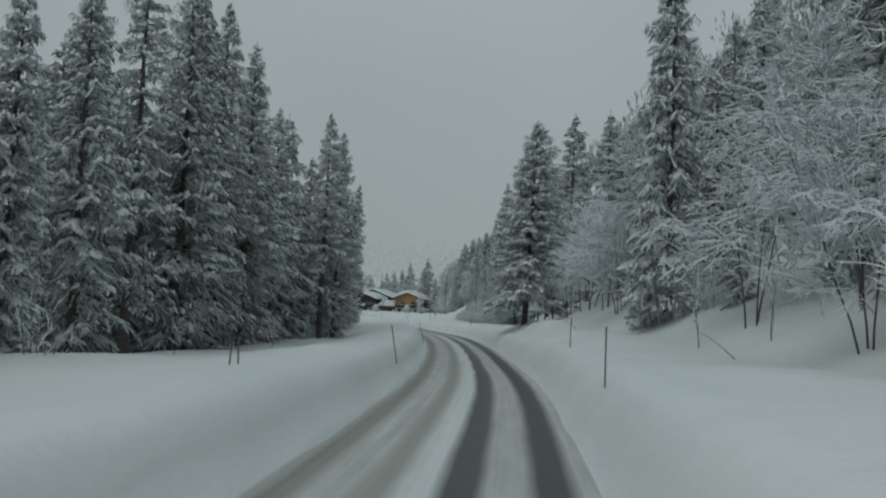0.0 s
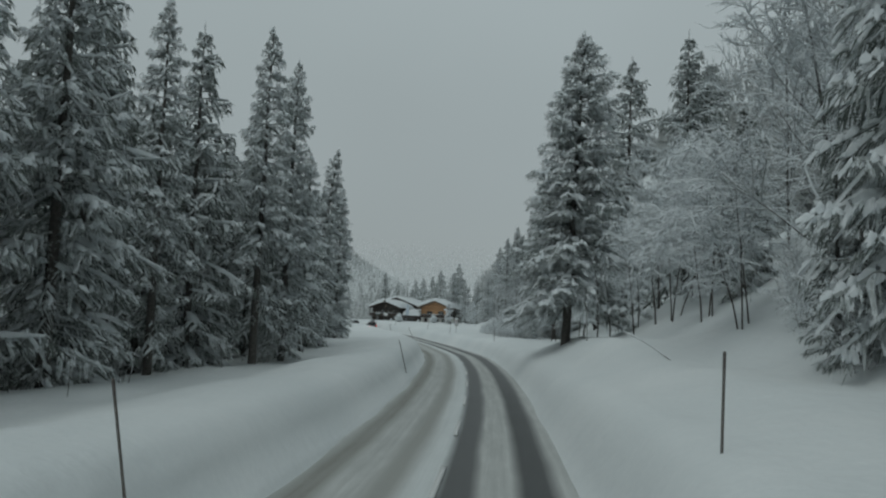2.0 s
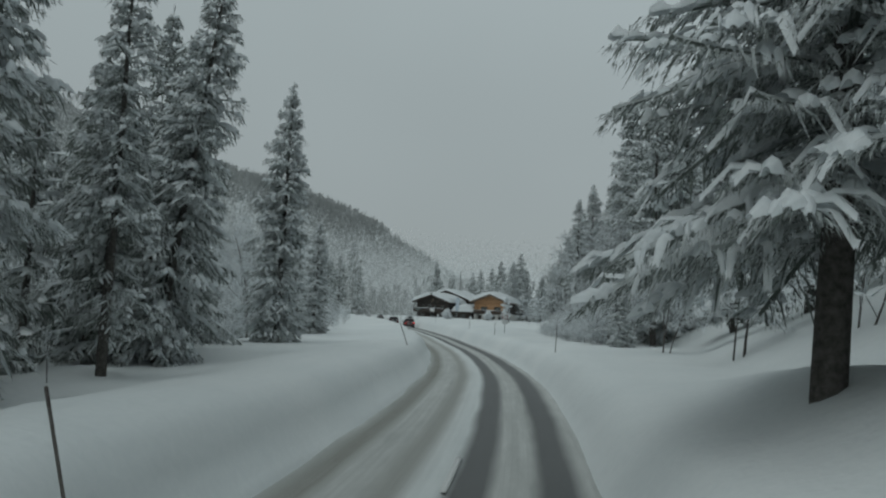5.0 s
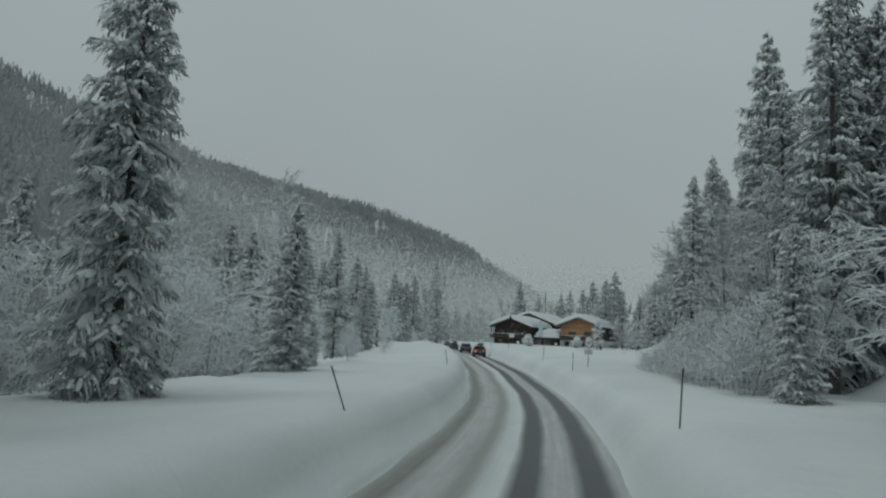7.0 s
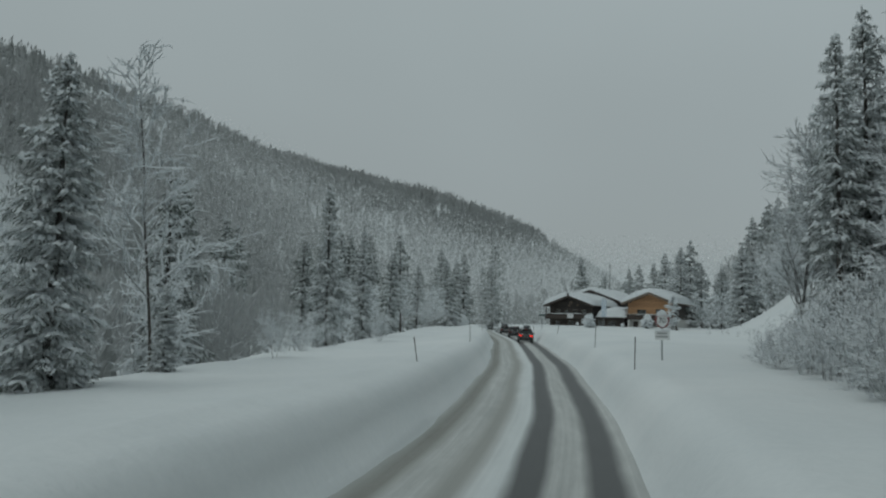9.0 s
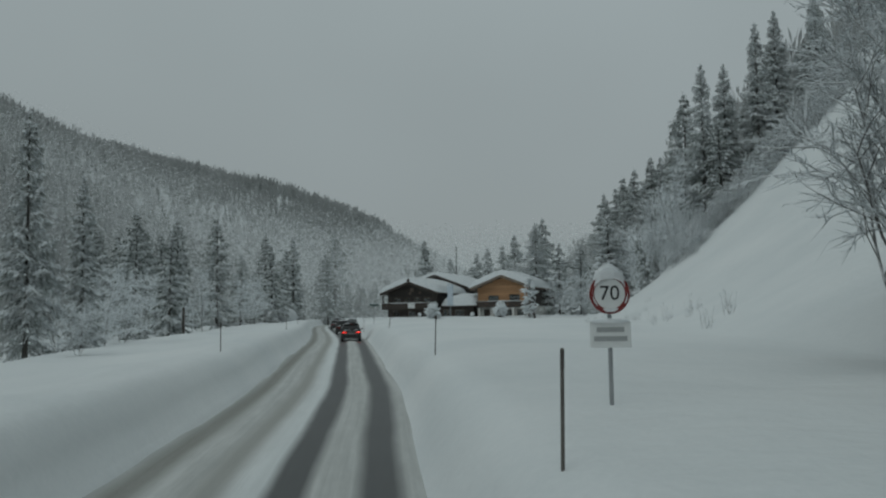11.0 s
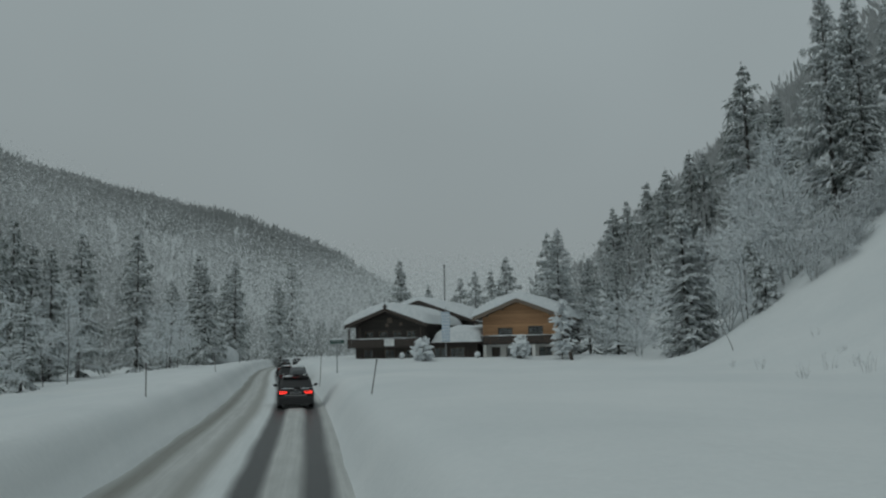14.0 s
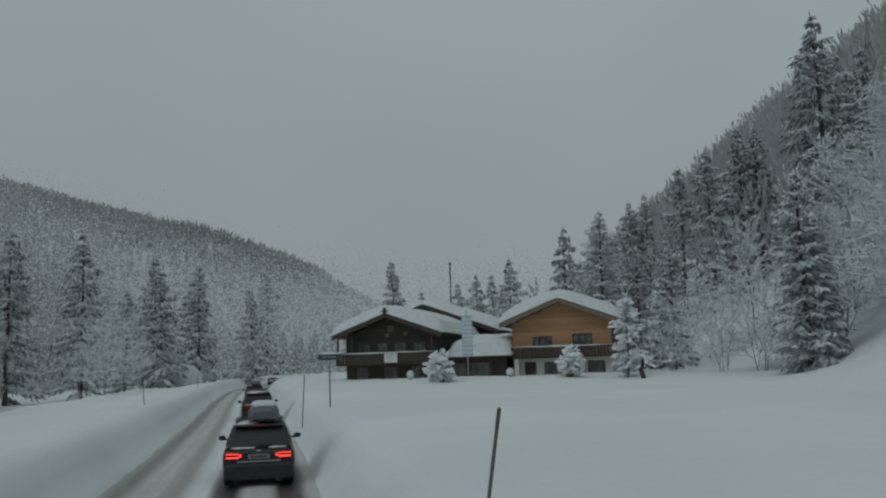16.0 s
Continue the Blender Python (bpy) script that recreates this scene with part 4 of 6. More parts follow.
PLASTER = plain("white plaster", (0.62, 0.61, 0.58), (0.74, 0.73, 0.70), 0.9, scale=2, relief=0.01)
DARK_TIMBER = plain("dark weathered timber", (0.040, 0.032, 0.028), (0.085, 0.068, 0.058), 0.8, scale=5, relief=0.01)
TRIM_TIMBER = plain("grey brown timber", (0.14, 0.11, 0.085), (0.24, 0.19, 0.15), 0.75, scale=6, relief=0.006)
FLUE = plain("dark painted metal", (0.05, 0.052, 0.055), (0.09, 0.092, 0.095), 0.5, scale=9)
GALV = plain("dull zinc", (0.30, 0.31, 0.32), (0.42, 0.43, 0.44), 0.5, 0.6, scale=12)
BOARD = plain("white sign board", (0.70, 0.71, 0.70), (0.80, 0.81, 0.80), 0.5, scale=6)
POLE_PAINT = plain("weathered snow pole", (0.075, 0.068, 0.062), (0.17, 0.155, 0.14), 0.7, scale=10)
TIP_PAINT = plain("faded dark paint", (0.06, 0.052, 0.048), (0.12, 0.10, 0.095), 0.6, scale=10)
SIGN_GREEN = plain("dark green enamel", (0.035, 0.075, 0.065), (0.05, 0.10, 0.085), 0.4, scale=4)
SIGN_RED = plain("red reflective sheet", (0.16, 0.02, 0.02), (0.24, 0.035, 0.03), 0.4, scale=9)
SIGN_BLACK = plain("black print", (0.02, 0.02, 0.02), (0.035, 0.035, 0.035), 0.5, scale=9)
GREY_PRINT = plain("grey print", (0.33, 0.34, 0.34), (0.42, 0.43, 0.43), 0.6, scale=9)


def planks_build(dark, light, width):
    """Boards laid level, each with its own tone, and a dark joint between them."""
    def build(nt, p):
        c = local(nt)
        s = nt.nodes.new("ShaderNodeSeparateXYZ")
        nt.links.new(c, s.inputs[0])
        row = maths(nt, "DIVIDE", s.outputs[2], width)
        tone = nt.nodes.new("ShaderNodeTexWhiteNoise")
        tone.noise_dimensions = "1D"
        nt.links.new(maths(nt, "FLOOR", row), tone.inputs["W"])
        m = node(nt, "ShaderNodeMapping", Scale=(0.6, 0.6, 9.0))
        nt.links.new(c, m.inputs[0])
        grain = noise_of(nt, 2.2, 6, 0.65, m.outputs[0])
        f = maths(nt, "ADD", maths(nt, "MULTIPLY", tone.outputs["Value"], 0.45), maths(nt, "MULTIPLY", grain, 0.6))
        fr = maths(nt, "FRACT", row)
        joint = maths(nt, "LESS_THAN", fr, 0.09)
        col = ramp(nt, f, [(0.2, dark), (0.85, light)])
        nt.links.new(mix(nt, maths(nt, "MULTIPLY", joint, 0.7), col, tuple(0.35 * d for d in dark)), p.inputs["Base Color"])
        p.inputs["Roughness"].default_value = 0.7
        bump(nt, p, maths(nt, "SUBTRACT", maths(nt, "MULTIPLY", grain, 0.3), joint), 0.6, 0.015)
    return build


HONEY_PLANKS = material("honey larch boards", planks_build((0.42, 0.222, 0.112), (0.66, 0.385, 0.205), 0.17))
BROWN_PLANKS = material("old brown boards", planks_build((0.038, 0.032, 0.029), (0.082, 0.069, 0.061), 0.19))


def glass_build(nt, p):
    p.inputs["Base Color"].default_value = (0.75, 0.80, 0.80, 1)
    p.inputs["Transmission Weight"].default_value = 0.85
    p.inputs["IOR"].default_value = 1.45
    nt.links.new(ramp(nt, noise_of(nt, 3, 3, 0.5, local(nt)), [(0.3, (0.04, 0.04, 0.04)), (0.7, (0.14, 0.14, 0.14))]), p.inputs["Roughness"])


GLASS = material("window glass", glass_build)


def pierced(soup, x0, x1, z0, z1, y0, y1, holes):
    """An upright wall from y0 to y1, one shell, with rectangular holes (xa, xb, za, zb) right through it."""
    xs = sorted({x0, x1, *[h[0] for h in holes], *[h[1] for h in holes]})
    zs = sorted({z0, z1, *[h[2] for h in holes], *[h[3] for h in holes]})
    nx, nz = len(xs), len(zs)
    solid = {(i, k) for i in range(nx - 1) for k in range(nz - 1)
             if not any(h[0] <= xs[i] and xs[i + 1] <= h[1] and h[2] <= zs[k] and zs[k + 1] <= h[3] for h in holes)}
    v = [(x, y, z) for y in (y0, y1) for x in xs for z in zs]
    at = lambda i, k, back: back * nx * nz + i * nz + k
    f = []
    for i, k in solid:
        f.append([at(i, k, 0), at(i + 1, k, 0), at(i + 1, k + 1, 0), at(i, k + 1, 0)])
        f.append([at(i, k + 1, 1), at(i + 1, k + 1, 1), at(i + 1, k, 1), at(i, k, 1)])
        for (di, dk), (a, b) in {(-1, 0): ((0, 1), (0, 0)), (1, 0): ((1, 0), (1, 1)), (0, -1): ((0, 0), (1, 0)), (0, 1): ((1, 1), (0, 1))}.items():
            if (i + di, k + dk) not in solid:
                f.append([at(i + b[0], k + b[1], 0), at(i + a[0], k + a[1], 0), at(i + a[0], k + a[1], 1), at(i + b[0], k + b[1], 1)])
    soup.add(v, f)


def window(parent, xa, xb, za, zb, y, mullions=1, mat=None, shutters=False):
    fr = Soup()
    t = 0.06
    for a, b, c, d in ((xa, xa + t, za, zb), (xb - t, xb, za, zb), (xa + t, xb - t, za, za + t), (xa + t, xb - t, zb - t, zb)):
        box(fr, a, b, y - 0.03, y + 0.09, c, d)
    step_ = (xb - xa) / (mullions + 1)
    for k in range(mullions):
        x = xa + (k + 1) * step_
        box(fr, x - 0.03, x + 0.03, y - 0.02, y + 0.07, za + t, zb - t)
    w = part("window", fr, mat or TRIM_TIMBER, parent)
    for k in range(mullions + 1):
        g = Soup()
        box(g, xa + k * step_ + 0.05, xa + (k + 1) * step_ - 0.05, y + 0.03, y + 0.045, za + 0.05, zb - 0.05)
        part("pane", g, GLASS, w)
    s = Soup()
    box(s, xa - 0.05, xb + 0.05, y - 0.10, y + 0.02, za - 0.06, za - 0.005)
    part("sill", s, mat or TRIM_TIMBER, w)
    return w


def roof_snow(half, y0, y1, eave, ridge, thick, seed, cols=28, rows=30):
    """A thick blanket of snow on a gable roof: rounded over the ridge, bulging at the eaves."""
    s = Soup()
    top, low = [], []
    for j in range(rows):
        v = j / (rows - 1)
        y = y0 + (y1 - y0) * v
        ty, by = [], []
        for i in range(cols):
            u = -1 + 2 * i / (cols - 1)
            x = u * half
            base = ridge - (ridge - eave) * abs(u)
            edge = (1 - abs(u) ** 14) ** 0.5 * (1 - abs(2 * v - 1) ** 18) ** 0.5
            z = ridge - (ridge - eave) * (np.sqrt(u * u + 0.03) - 0.02) + thick * edge * (1 + 0.10 * float(wave(x + seed, y, 1.4, seed)) + 0.05 * float(wave(x, y, 0.5, seed)))
            push = 0.10 * edge
            ty.append((x * (1 + 0.03 * (1 - edge)), y, max(z, base + 0.02)))
            by.append((x, y, base + 0.012))
        top.append(ty)
        low.append(by)
    s.strip(top)
    s.strip([r[::-1] for r in low])
    for k in (0, rows - 1):
        s.strip([top[k], low[k]] if k else [low[k], top[k]])
    for i in (0, cols - 1):
        s.strip([[top[j][i], low[j][i]] for j in range(rows)] if i else [[low[j][i], top[j][i]] for j in range(rows)])
    return s


def gable_roof(parent, half, y0, y1, eave, ridge, thick, snow, seed, mat):
    """Two roof slabs, barge boards, purlin ends and the snow on them."""
    for sgn in (-1, 1):
        r = Soup()
        ring = [(0, ridge), (sgn * half, eave), (sgn * half, eave - thick), (0, ridge - thick)]
        if sgn < 0:
            ring = ring[::-1]
        loft(r, [[(x, y, z) for x, z in ring] for y in (y1, y0)])
        part("roof", r, mat, parent)
        b = Soup()
        ring = [(0, ridge + 0.03), (sgn * (half + 0.02), eave + 0.03), (sgn * (half + 0.02), eave - thick - 0.16), (0, ridge - thick - 0.16)]
        if sgn < 0:
            ring = ring[::-1]
        loft(b, [[(x, y, z) for x, z in ring] for y in (y0 - 0.003, y0 - 0.06)])
        part("barge_board", b, mat, parent)
    for u in (-0.72, -0.36, 0.0, 0.36, 0.72):
        p = Soup()
        z = ridge - (ridge - eave) * abs(u) - thick - 0.02
        box(p, u * half - 0.09, u * half + 0.09, y0 + 0.02, y0 + 1.1, z - 0.22, z)
        part("purlin", p, mat, parent)
    part("snow", roof_snow(half + 0.12, y0 - 0.10, y1 + 0.1, eave + 0.035, ridge + 0.035, snow, seed), CLUMP, parent, "thick rounded snow on the roof", smooth=True)


def gable(soup, half, y0, y1, z0, top, pitch):
    """The triangle (cut by the roof) over a wall."""
    loft(soup, [[(-half, y, z0), (half, y, z0), (half, y, top - pitch * half), (0, y, top), (-half, y, top - pitch * half)] for y in (y1, y0)])


def balcony(parent, x0, x1, y0, y1, z, high, mat, posts=()):
    deck = Soup()
    box(deck, x0, x1, y0, y1, z - 0.14, z)
    part("balcony_floor", deck, mat, parent)
    rail = Soup()
    box(rail, x0 - 0.03, x1 + 0.03, y0 - 0.05, y0 + 0.07, z + high - 0.07, z + high)
    part("handrail", rail, mat, parent)
    n = max(2, int((x1 - x0) / 0.24))
    w = (x1 - x0) / n
    for k in range(n):
        b = Soup()
        box(b, x0 + k * w + 0.012, x0 + (k + 1) * w - 0.012, y0, y0 + 0.035, z - 0.10, z + high - 0.075)
        part("baluster", b, mat, parent)
    for x in posts:
        p = Soup()
        box(p, x - 0.07, x + 0.07, y0 + 0.05, y0 + 0.19, z + 0.0, z + high + 1.15)
        part("post", p, mat, parent)
    s = Soup()
    snow_lump(s, [(x, y0 + 0.01, z + high) for x in np.linspace(x0, x1, 12)], 0.08, 0.07, np.random.default_rng(int(10 * x1) % 97 + 3))
    part("snow", s, CLUMP, parent, "thin snow on the handrail", smooth=True)


def house(name, label, x, y, turn):
    h = new(name)
    h.matrix_basis = pose(x, y, 0, 0, 0, turn)
    return tagged(h, label, "house")


TURN_HOUSE = -11.0


def orange_house():
    h = house("guesthouse", "chalet with white plaster below and honey-coloured boards above", -10.1, 249.4, TURN_HOUSE)
    base, floor2, eave, ridge, half, deep = 1.9, 4.62, 7.15, 8.95, 3.75, 17.0
    lower = [(-2.9, -2.0, 2.4, 4.25), (-1.4, 1.2, 2.9, 4.20), (1.9, 3.2, 2.9, 4.20)]
    upper = [(-2.2, -0.7, 4.95, 6.15), (0.85, 2.35, 4.95, 6.25)]
    w = Soup()
    pierced(w, -half, half, base, floor2, 0, 0.35, lower)
    part("front_wall", w, PLASTER, h, "white plastered ground floor")
    w = Soup()
    pierced(w, -half, half, floor2, 6.55, 0.0, 0.25, upper)
    part("upper_wall", w, HONEY_PLANKS, h, "honey-coloured board cladding")
    w = Soup()
    pitch = (ridge - eave) / 4.5
    gable(w, half, 0.0, 0.25, 6.55, ridge - 0.24, pitch)
    part("gable", w, HONEY_PLANKS, h, "honey-coloured board cladding")
    for sgn in (-1, 1):
        w = Soup()
        x0, x1 = (half - 0.3, half) if sgn > 0 else (-half, -half + 0.3)
        box(w, x0, x1, 0.36, deep, base, floor2)
        part("side_wall", w, PLASTER, h)
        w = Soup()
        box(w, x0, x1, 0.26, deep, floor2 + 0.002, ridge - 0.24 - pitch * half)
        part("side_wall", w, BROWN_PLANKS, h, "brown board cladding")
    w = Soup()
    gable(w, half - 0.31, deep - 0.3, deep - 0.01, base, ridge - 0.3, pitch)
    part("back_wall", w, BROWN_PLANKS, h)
    w = Soup()
    box(w, -half + 0.31, half - 0.31, 0.36, deep - 0.31, floor2 - 0.2, floor2 - 0.02)
    part("floor", w, TRIM_TIMBER, h)
    gable_roof(h, 4.5, -1.15, deep + 0.8, eave, ridge, 0.16, 1.0, 3, TRIM_TIMBER)
    for a, b, c, d in lower[1:]:
        window(h, a, b, c, d, 0.12, 3 if b - a > 2 else 1, TRIM_TIMBER)
    for a, b, c, d in upper:
        window(h, a, b, c, d, 0.06, 2, DARK_TIMBER)
    d = Soup()
    box(d, lower[0][0] + 0.02, lower[0][1] - 0.02, 0.10, 0.16, lower[0][2], lower[0][3] - 0.02)
    door = part("door", d, DARK_TIMBER, h, "dark wooden door")
    k = Soup()
    box(k, -2.16, -2.10, 0.05, 0.099, 3.3, 3.5)
    part("handle", k, GALV, door)
    balcony(h, -3.75, 3.9, -0.95, -0.003, 4.62, 0.72, DARK_TIMBER)
    for x in (-3.35, 1.55):
        p = Soup()
        box(p, x - 0.14, x + 0.14, -0.9, -0.62, base, 4.47)
        part("pillar", p, PLASTER, h)
    return h


def dark_house():
    h = house("guesthouse", "dark old timber chalet with a long balcony and snowy roof", -23.3, 250.6, TURN_HOUSE)
    base, eave, ridge, half, deep = 1.9, 6.65, 8.30, 3.75, 11.0
    pitch = (ridge - eave) / 4.4
    lower = [(-2.9, -1.9, 3.1, 4.2), (-0.6, 0.5, 3.1, 4.2), (1.6, 2.7, 3.1, 4.2)]
    upper = [(-2.7, -1.8, 5.25, 6.05), (-1.2, -0.3, 5.25, 6.05), (0.3, 1.2, 5.25, 6.05), (1.8, 2.8, 5.25, 6.05)]
    w = Soup()
    pierced(w, -half, half, base, 4.5, 0, 0.3, lower)
    part("front_wall", w, DARK_TIMBER, h, "dark ground floor")
    w = Soup()
    pierced(w, -half, half, 4.502, 6.3, 0, 0.25, upper)
    part("upper_wall", w, BROWN_PLANKS, h)
    w = Soup()
    gable(w, half, 0, 0.25, 6.302, ridge - 0.24, pitch)
    part("gable", w, BROWN_PLANKS, h)
    for sgn in (-1, 1):
        w = Soup()
        x0, x1 = (half - 0.3, half) if sgn > 0 else (-half, -half + 0.3)
        box(w, x0, x1, 0.31, deep, base, ridge - 0.24 - pitch * half)
        part("side_wall", w, BROWN_PLANKS, h)
    w = Soup()
    gable(w, half - 0.31, deep - 0.3, deep - 0.01, base, ridge - 0.3, pitch)
    part("back_wall", w, BROWN_PLANKS, h)
    w = Soup()
    box(w, -half + 0.31, half - 0.31, 0.31, deep - 0.31, 4.35, 4.5)
    part("floor", w, TRIM_TIMBER, h)
    gable_roof(h, 4.4, -1.35, deep + 0.6, eave, ridge, 0.15, 0.95, 5, DARK_TIMBER)
    for a, b, c, d in lower + upper:
        window(h, a, b, c, d, 0.07, 1, TRIM_TIMBER)
    balcony(h, -4.2, 3.75, -1.15, -0.003, 4.5, 0.78, DARK_TIMBER, posts=(-4.05, -2.9, 3.6))
    f = Soup()
    box(f, -0.12, 0.12, -1.46, -1.42, 8.0, 8.75)
    box(f, -0.27, 0.27, -1.46, -1.42, 8.42, 8.52)
    part("finial", f, DARK_TIMBER, h, "carved finial on the roof tip")
    for x, z, r in ((0.0, 7.15, 0.26), (-0.3, 6.65, 0.16), (1.2, 6.75, 0.15)):
        m = Soup()
        box(m, x - r, x + r, -0.05, -0.002, z - r, z + r, 0.02)
        part("ornament", m, TRIM_TIMBER, h, "small faded board on the gable")
    return h


def rear_house():
    h = house("guesthouse", "broad rear wing of the guesthouse under one wide snowy roof", -21.6, 263.0, TURN_HOUSE)
    base, eave, ridge, half, deep = 1.9, 7.15, 9.85, 6.4, 13.0
    pitch = (ridge - eave) / 7.1
    w = Soup()
    gable(w, half, 0, 0.3, base, ridge - 0.24, pitch)
    part("front_wall", w, BROWN_PLANKS, h)
    w = Soup()
    gable(w, half, deep - 0.3, deep, base, ridge - 0.24, pitch)
    part("back_wall", w, BROWN_PLANKS, h)
    for x0, x1 in ((-half, -half + 0.3), (half - 0.3, half)):
        w = Soup()
        box(w, x0, x1, 0.302, deep - 0.302, base, ridge - 0.26 - pitch * half)
        part("side_wall", w, PLASTER, h)
    gable_roof(h, 7.1, -1.0, deep + 0.8, eave, ridge, 0.16, 0.85, 8, DARK_TIMBER)
    return h


def link_house():
    h = house("annex", "low dark annex between two chalets, buried under a bulging snow roof", -16.6, 249.9, TURN_HOUSE)
    w = Soup()
    pierced(w, -2.75, 2.3, 1.9, 4.7, 0, 0.25, [(-2.2, -0.9, 3.0, 4.3), (-0.5, 1.0, 3.0, 4.3), (1.3, 2.1, 2.2, 4.3)])
    part("front_wall", w, DARK_TIMBER, h)
    window(h, -2.2, -0.9, 3.0, 4.3, 0.06, 1, TRIM_TIMBER)
    window(h, -0.5, 1.0, 3.0, 4.3, 0.06, 2, TRIM_TIMBER)
    d = Soup()
    box(d, 1.32, 2.08, 0.08, 0.14, 2.2, 4.28)
    part("door", d, DARK_TIMBER, h)
    w = Soup()
    box(w, -2.75, 2.3, 5.2, 5.4, 1.9, 5.24)
    part("back_wall", w, DARK_TIMBER, h)
    for x0 in (-2.75, 2.1):
        w = Soup()
        loft(w, [[(x, 0.26, 1.9), (x, 5.19, 1.9), (x, 5.19, 5.22), (x, 0.26, 4.72)] for x in (x0 + 0.2, x0)])
        part("side_wall", w, DARK_TIMBER, h)
    r = Soup()
    loft(r, [[(x, -0.8, 4.79), (x, 5.6, 5.43), (x, 5.6, 5.28), (x, -0.8, 4.64)] for x in (2.9, -2.2)])
    part("roof", r, DARK_TIMBER, h)
    s = Soup()
    rows = []
    for j in range(16):
        v = j / 15
        y = -0.95 + 6.5 * v
        zb = 4.81 + 0.1 * (y + 0.8)
        row = []
        for i in range(16):
            u = -1 + 2 * i / 15
            k = (1 - abs(u) ** 8) ** 0.5 * (1 - (1 - min(v * 4, 1)) ** 3) ** 0.5
            row.append((0.35 + 2.55 * u, y, zb + (1.2 + 0.12 * float(wave(u * 3, y, 0.8, 2))) * k))
        rows.append(row)
    s.strip(rows)
    part("snow", s, CLUMP, h, "bulging pillow of snow on the roof", smooth=True)
    return h


orange_house()
dark_house()
rear_house()
link_house()


# ---- things by the houses ----
def pole_thing(name, label, x, y, foot, high, r, mat, cat, lean=(0, 0)):
    """A post with a bevelled head, its Empty at the snow."""
    t = tagged(new(name), label, cat)
    t.matrix_basis = pose(x, y, foot, lean[0], lean[1], 0)
    s = Soup()
    loft(s, turned(0, 0, 0, [(-0.7, r), (high - 0.02, r), (high, r * 0.6)], 10, "z"))
    part("post", s, mat, t, smooth=False)
    return t


def flag_build(nt, p):
    """Sky-blue and white lozenges."""
    c = nt.nodes.new("ShaderNodeTexCoord").outputs["Object"]
    s = nt.nodes.new("ShaderNodeSeparateXYZ")
    nt.links.new(c, s.inputs[0])
    a = maths(nt, "ADD", maths(nt, "MULTIPLY", s.outputs[0], 6.0), maths(nt, "MULTIPLY", s.outputs[2], 3.4))
    b = maths(nt, "SUBTRACT", maths(nt, "MULTIPLY", s.outputs[0], 6.0), maths(nt, "MULTIPLY", s.outputs[2], 3.4))
    par = maths(nt, "FLOORED_MODULO", maths(nt, "ADD", maths(nt, "FLOOR", a), maths(nt, "FLOOR", b)), 2.0)
    nt.links.new(mix(nt, par, (0.70, 0.72, 0.74), (0.36, 0.47, 0.58)), p.inputs["Base Color"])
    p.inputs["Roughness"].default_value = 0.9


FLAG = material("lozenge cloth", flag_build)


def flagpole(x, y):
    t = tagged(new("flagpole"), "slim pole with a hanging blue and white lozenge banner", "flagpole")
    g = float(ground_z(x, y))
    t.matrix_basis = pose(x, y, g)
    top = 8.1 - g
    s = Soup()
    loft(s, turned(0, 0, 0, [(-0.6, 0.05), (top, 0.03)], 8, "z"))
    part("pole", s, GALV, t)
    s = Soup()
    box(s, -0.40, 0.42, -0.02, 0.02, top - 0.45, top - 0.41)
    part("crossbar", s, GALV, t)
    s = Soup()
    zs, xs = np.linspace(top - 3.3, top - 0.46, 24), np.linspace(-0.38, 0.40, 9)
    s.strip([[(x_, -0.05 + 0.05 * np.sin(4 * x_ + z_ * 1.7) * (top - z_) / 3, z_) for x_ in xs] for z_ in zs])
    fl = part("banner", s, FLAG, t, "faded blue and white lozenge cloth", smooth=True)
    m = fl.modifiers.new("thickness", "SOLIDIFY")
    m.thickness = 0.006
    return t


flagpole(-17.1, 245.6)
t = pole_thing("mast", "tall thin dark mast behind the guesthouse roofs", -20.0, 276.0, 2.7, 12.4, 0.075, FLUE, "mast")
s = Soup()
loft(s, turned(0, 0, 12.4, [(0, 0.05), (0.06, 0.13), (0.22, 0.13), (0.28, 0.03)], 10, "z"))
part("cap", s, FLUE, t)


def snowy_bush(x, y, r, seed):
    """A round shrub: stems that fan out, and lumps of snow over the whole of it."""
    rng = np.random.default_rng(seed)
    t = tagged(new("bush"), "round garden shrub wholly covered in fluffy snow", "bush", "bushes before the guesthouse")
    t.matrix_basis = pose(x, y, float(ground_z(x, y)))
    stem, sn = Soup(), Soup()
    for _ in range(70):
        a, e = rng.uniform(0, 6.28), rng.uniform(0.15, 1.4)
        d = np.array([np.cos(a) * np.cos(e) * 0.66, np.sin(a) * np.cos(e) * 0.66, np.sin(e) * 1.1])
        p = np.array([d[0] * 0.2, d[1] * 0.2, -0.2])
        L = r * rng.uniform(1.1, 1.5) * (0.8 + 0.35 * np.sin(e))
        pts = p + d * np.linspace(0, L, 4)[:, None] + np.array([0, 0, 0.5 * r]) * np.linspace(0, 1, 4)[:, None]
        stem.tube(pts, [0.025, 0.02, 0.014, 0.008], 4)
        for q in (0.45, 0.65, 0.85, 1.0):
            c = pts[0] + (pts[-1] - pts[0]) * q + rng.normal(0, 0.08, 3)
            k = rng.uniform(0.09, 0.2) * r
            dd = rng.normal(0, 1, 3) * (1, 1, 0.4)
            dd *= 1.6 * k / np.linalg.norm(dd)
            snow_lump(sn, [c - dd, c - dd * 0.3, c + dd * 0.4, c + dd], k * 0.8, k, rng)
    tagged(part("stems", stem, TWIGS, t), kind="stuff")
    tagged(part("snow", sn, CLUMP, t, "fluffy lumps of fresh snow", smooth=True), kind="stuff")


